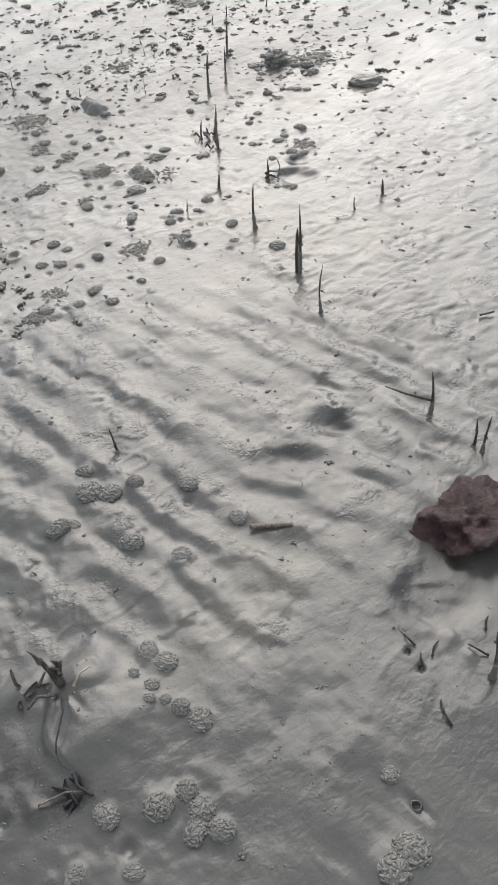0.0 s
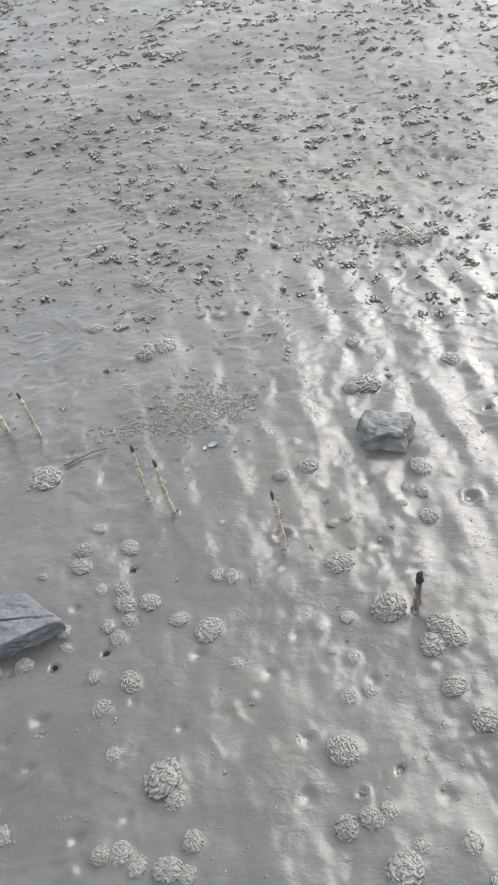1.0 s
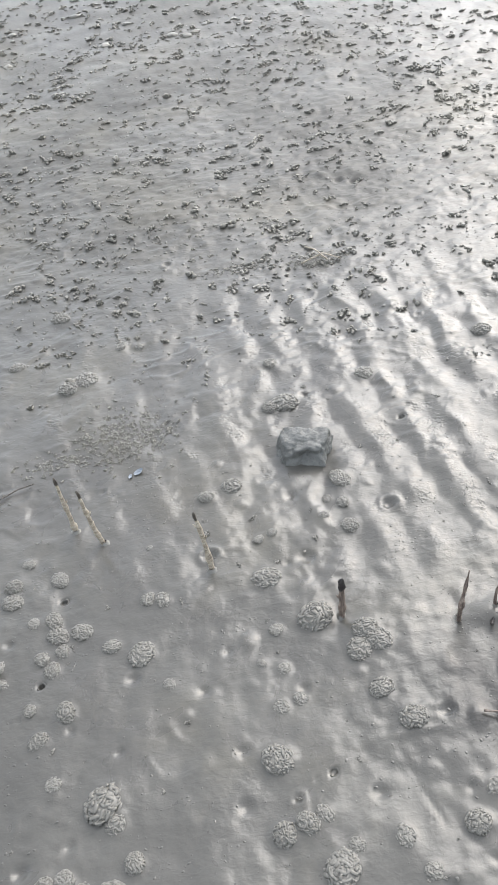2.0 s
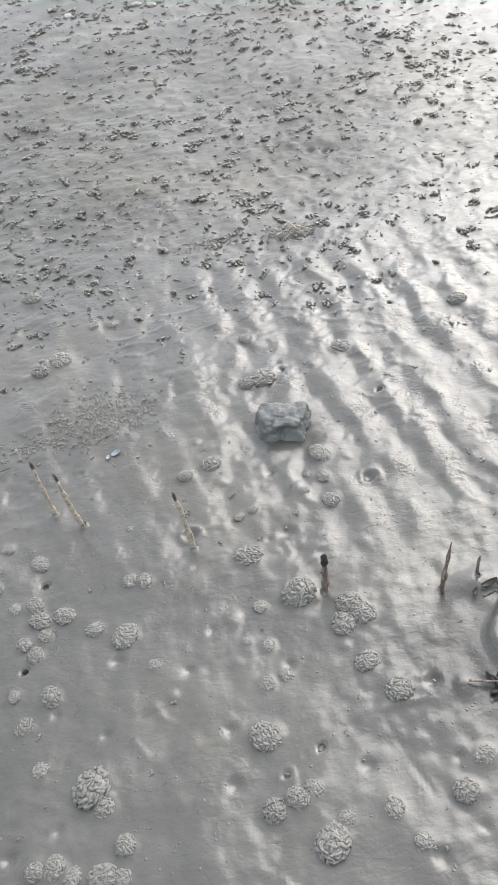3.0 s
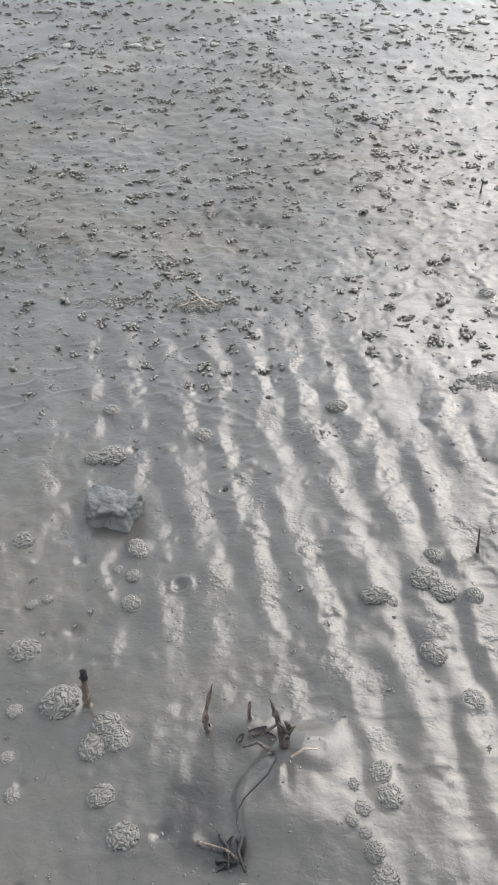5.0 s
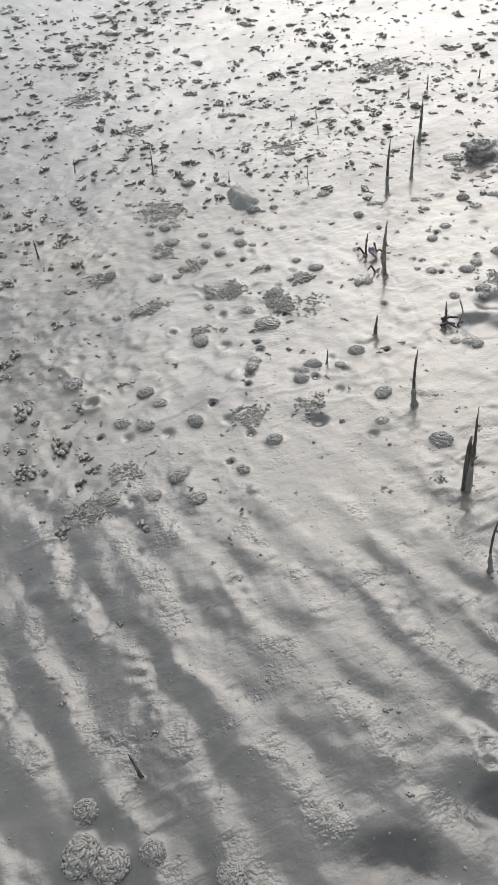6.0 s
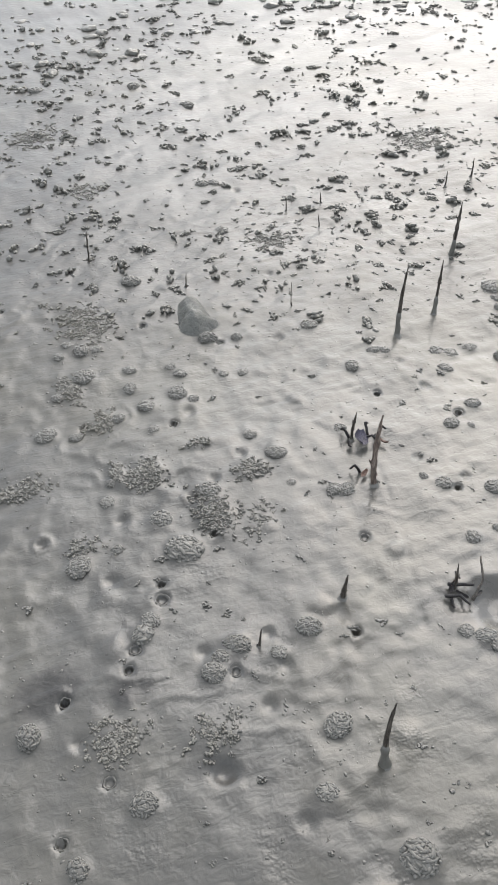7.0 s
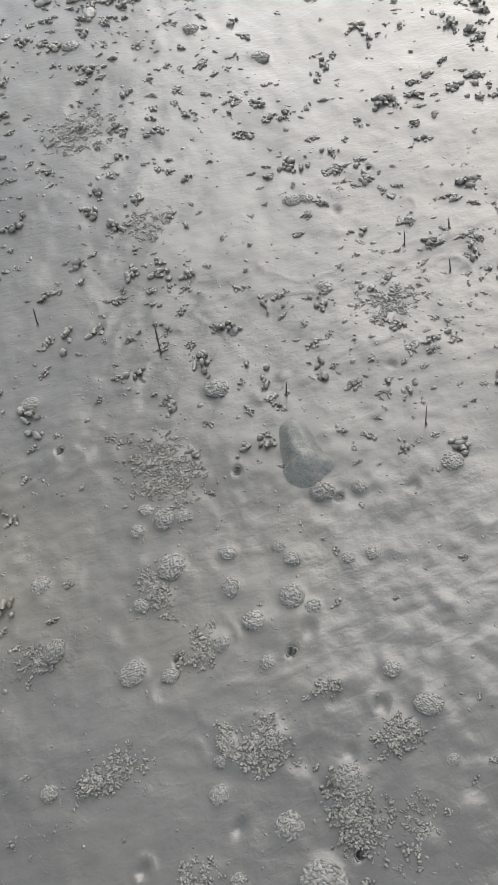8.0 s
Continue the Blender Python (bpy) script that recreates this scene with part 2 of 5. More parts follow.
CASTS_west_near = [
    (0.28, 0.36, 0.015), (0.14, 0.39, 0.028), (-0.20, 0.41, 0.016), (0.25, 0.42, 0.017), (-0.23, 0.42, 0.021), (0.17, 0.42, 0.013),
    (-0.28, 0.43, 0.016), (-0.34, 0.45, 0.018), (-0.31, 0.45, 0.019), (0.06, 0.46, 0.023), (-0.19, 0.46, 0.018), (0.10, 0.47, 0.020),
    (0.07, 0.48, 0.023), (0.13, 0.48, 0.015), (-0.51, 0.50, 0.015), (-0.22, 0.53, 0.021), (-0.54, 0.54, 0.019), (-0.59, 0.55, 0.030),
    (-0.24, 0.57, 0.034), (0.07, 0.59, 0.029), (-0.33, 0.62, 0.015), (0.32, 0.62, 0.024), (0.09, 0.69, 0.016), (-0.58, 0.69, 0.017),
    (0.28, 0.69, 0.021), (0.13, 0.70, 0.013), (-0.36, 0.71, 0.018), (-0.31, 0.76, 0.021), (0.11, 0.77, 0.014), (-0.38, 0.78, 0.014),
]
CASTS_west_near_b = [
    (0.26, 0.78, 0.025), (-0.11, 0.78, 0.012), (0.07, 0.79, 0.010), (0.30, 0.79, 0.024), (-0.65, 0.79, 0.029), (-0.58, 0.81, 0.018),
    (-0.52, 0.82, 0.016), (0.28, 0.82, 0.025), (-0.44, 0.85, 0.013), (0.11, 0.86, 0.014), (-0.16, 0.86, 0.025), (-0.34, 0.86, 0.019),
    (0.19, 0.87, 0.031), (-0.22, 0.89, 0.017), (-0.45, 0.89, 0.015), (-0.36, 0.89, 0.016), (-0.32, 0.90, 0.016),
]
CASTS_mid_half = [
    (0.89, 0.93, 0.024), (0.87, 0.94, 0.028), (1.08, 0.97, 0.021), (1.00, 1.06, 0.019), (0.83, 1.06, 0.016), (0.80, 1.07, 0.024),
    (0.94, 1.08, 0.027), (0.91, 1.11, 0.028), (0.94, 1.17, 0.021), (0.46, 1.59, 0.026), (0.80, 1.67, 0.026), (1.18, 1.73, 0.025),
    (1.23, 1.75, 0.022),
]
CASTS_west_half = [
    (-0.68, 0.94, 0.015), (-0.28, 0.94, 0.020), (-0.33, 0.94, 0.021), (-0.30, 0.96, 0.022), (-0.38, 0.98, 0.013), (-0.11, 0.98, 0.017),
    (-0.34, 0.98, 0.021), (-0.14, 0.99, 0.017), (0.11, 0.99, 0.029), (-0.51, 1.03, 0.011), (-0.43, 1.05, 0.023), (0.31, 1.09, 0.021),
    (-0.33, 1.09, 0.018), (-0.43, 1.09, 0.021), (0.11, 1.10, 0.012), (0.14, 1.11, 0.012), (0.26, 1.13, 0.011), (-0.13, 1.13, 0.007),
    (-0.40, 1.15, 0.015), (0.31, 1.16, 0.014), (0.28, 1.18, 0.012), (0.32, 1.23, 0.024), (0.01, 1.25, 0.019), (0.07, 1.27, 0.024),
    (-0.76, 1.29, 0.024), (-0.54, 1.32, 0.037), (0.20, 1.52, 0.019), (0.24, 1.53, 0.031), (0.23, 1.70, 0.018),
]
CASTS_east_half = [
    (1.88, 1.50, 0.024), (1.82, 1.62, 0.015), (1.38, 1.65, 0.017), (1.50, 1.67, 0.015), (1.88, 1.70, 0.019), (1.60, 1.71, 0.019),
    (1.31, 1.71, 0.018), (2.16, 1.71, 0.014), (1.38, 1.73, 0.020), (2.15, 1.73, 0.015), (2.13, 1.75, 0.012),
]
CASTS_east_far = [
    (1.74, 1.75, 0.016), (1.72, 1.77, 0.016), (1.61, 1.80, 0.019), (1.31, 1.81, 0.015), (1.59, 1.82, 0.022), (1.28, 1.83, 0.024),
    (1.86, 1.84, 0.012), (1.76, 1.85, 0.018), (2.35, 1.85, 0.017), (1.92, 1.86, 0.020), (2.31, 1.86, 0.014), (1.49, 1.87, 0.019),
    (1.78, 1.87, 0.014), (2.33, 1.88, 0.020), (1.81, 1.88, 0.019), (2.25, 1.90, 0.014), (1.82, 1.90, 0.016), (2.30, 1.90, 0.009),
    (2.39, 1.91, 0.022), (1.39, 1.92, 0.017), (1.69, 1.96, 0.017), (1.35, 1.96, 0.017), (1.45, 1.97, 0.017), (2.36, 1.98, 0.019),
    (1.71, 1.98, 0.014), (2.40, 1.99, 0.016), (2.48, 1.99, 0.021), (1.44, 2.03, 0.018), (2.28, 2.03, 0.015), (2.26, 2.06, 0.009),
]
CASTS_east_far_b = [
    (2.12, 2.09, 0.014), (1.81, 2.09, 0.027), (2.10, 2.10, 0.015), (1.64, 2.13, 0.020), (1.88, 2.13, 0.028), (1.71, 2.14, 0.011),
    (2.42, 2.14, 0.008), (2.04, 2.15, 0.009), (1.31, 2.16, 0.023), (2.39, 2.16, 0.014), (1.66, 2.16, 0.024), (1.80, 2.17, 0.019),
    (1.90, 2.19, 0.019), (2.72, 2.19, 0.016), (2.46, 2.19, 0.017), (2.00, 2.21, 0.018), (2.70, 2.22, 0.020), (1.97, 2.22, 0.019),
    (2.60, 2.22, 0.020), (2.05, 2.23, 0.018), (2.19, 2.24, 0.013), (2.69, 2.25, 0.017), (1.73, 2.25, 0.013), (1.82, 2.29, 0.029),
    (1.75, 2.29, 0.010), (2.61, 2.29, 0.018), (2.86, 2.29, 0.022), (1.77, 2.30, 0.026),
]
CASTS_west_far = [
    (-0.32, 1.75, 0.029), (-0.27, 1.77, 0.030), (-0.12, 1.89, 0.015), (-0.47, 1.89, 0.020), (-0.17, 1.90, 0.016), (-0.35, 2.10, 0.029),
]
CASTS_mid_far = [
    (1.20, 1.75, 0.020),
]
CASTS_east_beyond = [
    (2.03, 2.30, 0.014), (2.48, 2.31, 0.013), (1.93, 2.32, 0.015), (1.57, 2.35, 0.017), (2.89, 2.35, 0.025), (2.52, 2.35, 0.017),
    (2.57, 2.35, 0.015), (1.51, 2.36, 0.013), (2.80, 2.36, 0.015), (2.50, 2.37, 0.016), (2.95, 2.38, 0.019), (1.87, 2.39, 0.011),
    (2.92, 2.39, 0.023), (2.86, 2.39, 0.018), (2.81, 2.40, 0.017), (2.31, 2.40, 0.017), (2.92, 2.42, 0.023), (2.40, 2.42, 0.013),
    (2.38, 2.43, 0.013), (2.72, 2.44, 0.016), (1.97, 2.44, 0.013), (1.73, 2.44, 0.012), (1.79, 2.45, 0.031), (1.82, 2.45, 0.012),
    (1.88, 2.46, 0.016), (1.95, 2.47, 0.018), (1.68, 2.47, 0.019), (2.10, 2.48, 0.013), (2.74, 2.48, 0.014), (2.06, 2.49, 0.010),
]
CASTS_east_beyond_b = [
    (2.76, 2.52, 0.025), (1.98, 2.53, 0.014), (1.87, 2.53, 0.016), (1.97, 2.56, 0.011), (1.58, 2.56, 0.018), (2.85, 2.56, 0.017),
    (1.53, 2.57, 0.016), (1.73, 2.57, 0.012), (2.30, 2.57, 0.019), (1.54, 2.58, 0.020), (1.59, 2.58, 0.016), (1.75, 2.59, 0.013),
    (1.89, 2.59, 0.013), (2.14, 2.60, 0.013), (1.80, 2.61, 0.021), (2.08, 2.62, 0.021), (1.59, 2.68, 0.017), (1.85, 2.69, 0.012),
    (1.82, 2.70, 0.019), (1.77, 2.70, 0.012), (1.80, 2.73, 0.013), (1.83, 2.77, 0.023), (1.87, 2.78, 0.023), (1.83, 2.81, 0.017),
    (1.87, 2.81, 0.017), (2.01, 2.92, 0.022), (2.31, 3.06, 0.016), (1.68, 3.07, 0.018), (2.40, 3.33, 0.016), (2.37, 3.34, 0.018),
]
CASTS_east_beyond_c = [
    (2.55, 3.90, 0.024), (2.45, 4.14, 0.022), (2.14, 4.27, 0.026),
]
HOLES_mid_near = [
    (0.88, 0.17, 0.006), (1.08, 0.32, 0.006), (0.38, 0.36, 0.009), (1.09, 0.36, 0.005), (0.38, 0.48, 0.009), (0.38, 0.62, 0.013),
]
HOLES_west_near = [
    (0.30, 0.33, 0.013), (0.26, 0.43, 0.010), (-0.38, 0.48, 0.013), (0.23, 0.50, 0.013), (-0.30, 0.51, 0.009), (-0.00, 0.52, 0.013),
    (0.16, 0.55, 0.007), (-0.48, 0.61, 0.010), (0.01, 0.62, 0.011), (-0.53, 0.66, 0.009), (-0.21, 0.66, 0.009), (-0.47, 0.70, 0.015),
    (-0.30, 0.72, 0.009), (0.14, 0.72, 0.010), (-0.46, 0.81, 0.008), (-0.18, 0.81, 0.013), (0.01, 0.83, 0.010), (-0.36, 0.83, 0.008),
]
HOLES_west_half = [
    (-0.43, 0.94, 0.011), (0.20, 1.03, 0.017), (-0.32, 1.03, 0.008), (0.20, 1.21, 0.013), (-0.49, 1.40, 0.009),
]
HOLES_mid_half = [
    (0.51, 1.40, 0.005), (1.22, 1.59, 0.009), (0.63, 1.72, 0.006),
]
HOLES_east_half = [
    (1.80, 1.41, 0.009), (1.78, 1.60, 0.012), (1.49, 1.71, 0.007), (1.27, 1.72, 0.013), (1.40, 1.74, 0.009),
]
HOLES_east_far = [
    (1.57, 1.76, 0.008), (1.81, 1.77, 0.010), (1.98, 1.82, 0.005), (1.86, 1.82, 0.009), (1.98, 1.82, 0.004), (1.55, 1.83, 0.012),
    (1.79, 1.84, 0.007), (1.42, 1.87, 0.012), (1.86, 1.88, 0.009), (1.76, 1.89, 0.011), (1.55, 1.90, 0.008), (1.34, 1.91, 0.010),
    (1.65, 1.91, 0.008), (1.67, 1.94, 0.008), (1.29, 1.95, 0.008), (2.09, 1.98, 0.003), (2.30, 2.01, 0.006), (1.74, 2.01, 0.010),
    (2.42, 2.01, 0.010), (2.33, 2.03, 0.009), (1.75, 2.04, 0.008), (1.68, 2.08, 0.012), (1.87, 2.10, 0.006), (1.70, 2.11, 0.012),
    (2.54, 2.11, 0.009), (2.28, 2.11, 0.009), (2.54, 2.16, 0.012), (2.42, 2.18, 0.008), (1.87, 2.19, 0.011), (1.74, 2.20, 0.011),
]
HOLES_east_far_b = [
    (1.92, 2.22, 0.009), (1.74, 2.22, 0.011), (1.99, 2.26, 0.011), (2.41, 2.28, 0.011),
]
HOLES_east_beyond = [
    (2.31, 2.30, 0.007), (2.41, 2.38, 0.009), (1.91, 2.39, 0.007), (2.31, 2.40, 0.013), (1.45, 2.40, 0.009), (1.95, 2.41, 0.011),
    (2.86, 2.43, 0.010), (1.78, 2.45, 0.011), (1.75, 2.46, 0.006), (2.22, 2.56, 0.012), (1.54, 2.58, 0.009), (2.33, 2.59, 0.007),
    (2.10, 2.60, 0.006), (1.97, 2.73, 0.007), (2.32, 2.81, 0.009), (1.70, 2.93, 0.004), (2.44, 3.26, 0.011), (2.57, 3.35, 0.007),
]

ALL_HOLES = HOLES_mid_near + HOLES_west_near + HOLES_west_half + HOLES_mid_half + HOLES_east_half + HOLES_east_far + HOLES_east_far_b + HOLES_east_beyond
ALL_CASTS = CASTS_mid_near + CASTS_west_near + CASTS_west_near_b + CASTS_mid_half + CASTS_west_half + CASTS_east_half + CASTS_east_far + CASTS_east_far_b + CASTS_west_far + CASTS_mid_far + CASTS_east_beyond + CASTS_east_beyond_b + CASTS_east_beyond_c
MOUTH_PLACES = []
for h_ in ALL_HOLES:      # not under a cast, and none twice
    h_ = (h_[0], h_[1], max(h_[2], 0.007))
    if all(math.hypot(h_[0] - q_[0], h_[1] - q_[1]) > 0.8 * h_[2] + 0.75 * q_[2] for q_ in ALL_CASTS) and all(math.hypot(h_[0] - q_[0], h_[1] - q_[1]) > 1.7 * (h_[2] + q_[2]) for q_ in MOUTH_PLACES):
        MOUTH_PLACES.append(h_)
# shallow pools: x, y, half length, half width, turn in degrees, depth
POOLS = [
    (1.275, 0.42, 0.140, 0.090, 30, 0.009),
    (2.215, 1.765, 0.060, 0.045, -30, 0.014),
    (1.27, 0.87, 0.075, 0.05, -40, 0.010),
    (2.30, 1.83, 0.05, 0.035, -30, 0.009),
    (1.45, 0.86, 0.07, 0.035, -35, 0.009),
]
# finger-thick grooves left by crawling snails: from, to
TRAILS = [
    ((0.257, 0.64), (0.292, 0.525)), ((0.292, 0.525), (0.325, 0.40)),
    ((-0.70, 1.36), (-0.655, 1.18)), ((-0.655, 1.18), (-0.617, 1.04)),
    ((2.05, 2.375), (2.244, 2.345)), ((2.244, 2.345), (2.40, 2.33)),
    ((2.20, 2.12), (2.158, 1.98)), ((2.158, 1.98), (2.076, 1.78)),
]
# mats of extruded strings: x, y, half widths, how thick
PATCHES = [
    (-0.17, 1.51, 0.13, 0.10, 0.9), (-0.36, 1.46, 0.10, 0.04, 0.6), (1.855, 2.79, 0.055, 0.085, 1.6), (1.76, 2.582, 0.025, 0.05, 1.5),
    (1.60, 2.35, 0.05, 0.03, 0.7), (1.95, 2.10, 0.05, 0.04, 0.6), (2.40, 2.96, 0.06, 0.05, 1.0), (0.45, 2.17, 0.10, 0.04, 1.0),
    (0.20, 2.20, 0.10, 0.03, 0.8), (2.85, 2.45, 0.12, 0.10, 0.8), (1.603, 1.811, 0.05, 0.035, 1.4), (1.726, 1.76, 0.035, 0.03, 1.3),
    (1.292, 1.811, 0.035, 0.03, 1.3), (1.812, 2.284, 0.036, 0.040, 2.2), (1.766, 2.305, 0.014, 0.034, 2.0), (1.887, 2.145, 0.032, 0.055, 2.4),
]
PATCHES += [
    (1.986, 2.213, 0.035, 0.025, 2.2), (1.664, 2.163, 0.03, 0.025, 1.3), (1.788, 2.455, 0.03, 0.03, 1.6), (1.548, 2.563, 0.03, 0.025, 1.7),
    (2.057, 3.447, 0.07, 0.05, 0.8), (2.022, 3.874, 0.10, 0.08, 0.7), (2.39, 1.89, 0.045, 0.05, 1.3), (2.97, 2.37, 0.08, 0.09, 0.9),
    (3.08, 3.30, 0.10, 0.08, 0.8), (1.612, 2.338, 0.04, 0.03, 0.6), (1.213, 1.763, 0.06, 0.03, 1.0),
    (1.19, 1.741, 0.045, 0.03, 1.3), (1.568, 2.346, 0.022, 0.020, 1.6), (1.931, 2.315, 0.028, 0.012, 1.6),
]
# HEAPS that stand clear of one another and of the mats
HEAPS = []
for x, y, r in ALL_CASTS:      # one heap where two marks mean the same
    if all(math.hypot(x - q_[0], y - q_[1]) > 0.72 * (r + q_[2]) for q_ in HEAPS) and all(k < 1.2 or math.hypot((x - px) / a, (y - py) / b) > 0.9 for px, py, a, b, k in PATCHES):
        HEAPS.append((x, y, r))


def soft_mouth(x, y, r):
    """Whether a burrow has silted up to a dent."""
    return r > 0.0085 and int(x * 1000 + y * 7000) % 5 < 3


def ripples(x, y):
    """How strongly the mud is rippled, the height of the wave there, and the crumbled lee side."""
    wx = x + 0.042 * fbm(x * 2.6, y * 1.5 + 4, 2) + 0.016 * fbm(x * 10, y * 9, 2)
    u = ((wx * 0.985 + 0.125 * y) / 0.107) % 1.0
    crest = np.where(u < 0.52, smooth(0.0, 1.0, u / 0.52), 1 - smooth(0.0, 1.0, (u - 0.52) / 0.48))
    lee = smooth(0.46, 0.62, u) * (1 - smooth(0.80, 0.96, u))
    broken = smooth(-0.5, 0.4, fbm(x * 8 + 11, y * 8, 2))
    low = 0.92 - 0.42 * smooth(0.35, 1.0, x)
    high = 2.15 - 0.35 * smooth(0.6, 1.2, x) - 0.28 * smooth(1.2, 1.7, x)
    zone = smooth(low - 0.12, low + 0.25, y) * (1 - smooth(high - 0.3, high + 0.2, y))
    zone = zone * (0.36 + 0.64 * smooth(-0.15, 0.75, x)) * smooth(-1.3, -0.6, x) * (1 - smooth(1.75, 2.1, x))
    return zone * (0.22 + 0.78 * broken), crest, lee


def height(x, y):
    """The lie of the mud at any place."""
    z = 0.006 * fbm(x * 1.3, y * 1.3, 2) + 0.0014 * fbm(x * 9 + 3, y * 9, 3)
    # wave ripples, crests nearly along y: long smooth backs, short crumbling lee sides
    zone, crest, lee = ripples(x, y)
    z = z + 0.0108 * (1 - 0.4 * smooth(1.0, 1.5, x) * smooth(0.9, 1.3, y)) * zone * (crest - 0.45)
    z = z + 0.0046 * zone * lee * fbm(x * 34, y * 56, 2) * (0.25 + 0.75 * smooth(-0.1, 0.3, fbm(x * 7 + 2, y * 7 + 9, 2)))
    # soft pillows of mud in the near and middle ground
    near = (1 - smooth(1.9, 2.4, y)) * (1 - 0.6 * smooth(1.2, 1.8, x)) * (1 - 0.45 * zone)
    z = z + near * (0.9 - 0.35 * smooth(0.6, 1.4, x)) * (0.0050 * fbm(x * 4.5 + 40, y * 4 + 3, 2) + 0.0026 * fbm(x * 9 + 40, y * 7, 2) + 0.0018 * fbm(x * 20, y * 18 + 7, 2) * (0.4 + 0.6 * smooth(-0.3, 0.4, fbm(x * 3 + 60, y * 3, 2))))
    # choppy small ripples further out to the east
    east = smooth(1.60, 1.95, x) * (1 - smooth(1.7, 2.4, y))
    along, across = 0.94 * x - 0.35 * y + 0.02 * fbm(x * 6, y * 6, 2), 0.35 * x + 0.94 * y + 0.02 * fbm(x * 7 + 5, y * 7, 2)
    chop = 1.7 * fbm(along * 9, across * 21 + 40, 2) + 0.9 * fbm(along * 20 + 8, across * 45, 2)
    z = z + east * 0.0015 * (1 - 0.5 * smooth(1.4, 2.0, y)) * chop * (0.4 + 0.6 * smooth(-0.4, 0.4, fbm(x * 4, y * 4 + 30, 2)))
    # pitted mud beyond the ripples
    beyond = smooth(1.9, 2.5, y + 0.4 * np.clip(x - 0.8, 0, 2))
    z = z + beyond * (1 - 0.45 * smooth(1.2, 1.7, x)) * (0.0060 * fbm(x * 5, y * 7 + 50, 3) + 0.0024 * fbm(x * 20, y * 26, 2))
    fold = np.abs(gnoise(x * 5 + 0.8 * fbm(x * 6, y * 6, 2) + 31, y * 11 + 3))
    z = z + 0.0022 * np.exp(-((fold / 0.06) ** 2)) * smooth(0.1, 0.45, fbm(x * 3 + 90, y * 3 + 5, 2)) * (1 - smooth(3.0, 3.6, y))
    z = z + 0.0017 * fbm(x * 27 + 70, y * 27, 2) * smooth(-0.35, 0.35, fbm(x * 4 + 15, y * 4, 2)) * (1 - smooth(2.6, 3.4, y))
    # hump of drawn-up mud at the broken root
    z = z + 0.018 * np.exp(-(((x - 0.615) / 0.085) ** 2 + ((y - 0.665) / 0.10) ** 2))
    brink = x - np.interp(y, (0.55, 0.608, 0.642, 0.673, 0.70, 0.76, 0.80), (0.51, 0.501, 0.495, 0.493, 0.505, 0.563, 0.60))
    z = z + 0.019 * smooth(-0.002, 0.020, brink) * np.exp(-((np.clip(brink, 0, 9) / 0.11) ** 2)) * smooth(0.57, 0.64, y) * (1 - smooth(0.76, 0.82, y))
    for (ax, ay), (bx, by), lift in (((0.573, 0.722), (0.528, 0.685), -0.008), ((0.566, 0.728), (0.515, 0.690), 0.005), ((0.582, 0.713), (0.578, 0.668), 0.006), ((0.59, 0.715), (0.592, 0.672), -0.006), ((0.60, 0.725), (0.655, 0.69), -0.005)):
        ln = math.hypot(bx - ax, by - ay)
        u = ((x - ax) * (bx - ax) + (y - ay) * (by - ay)) / ln**2
        d = np.hypot(x - ax - np.clip(u, 0, 1) * (bx - ax), y - ay - np.clip(u, 0, 1) * (by - ay))
        z = z + 0.6 * lift * np.exp(-((d / 0.0085) ** 2)) * (1 - 0.7 * np.clip(u, 0, 1))
    z = z + 0.009 * np.exp(-(((x - 0.648) / 0.042) ** 2 + ((y - 0.742) / 0.042) ** 2) ** 1.5)
    z = z + 0.012 * np.exp(-(((x - 0.535) / 0.06) ** 2 + ((y - 0.80) / 0.03) ** 2))
    for px, py, a, b, k in PATCHES:
        if k > 1.2:
            z = z + 0.0026 * k * np.exp(-((((x - px) / a) ** 2 + ((y - py) / b) ** 2) ** 1.5))
    for px, py, a, b, turn, deep in POOLS:
        c, s = math.cos(radians(turn)), math.sin(radians(turn))
        u, v = (x - px) * c + (y - py) * s, -(x - px) * s + (y - py) * c
        z = z - deep * (1 - smooth(0.40, 1.35, np.hypot(u / a, v / b) + 0.35 * gnoise(x * 9, y * 9) + 0.08 * gnoise(x * 26, y * 26)))
    return z


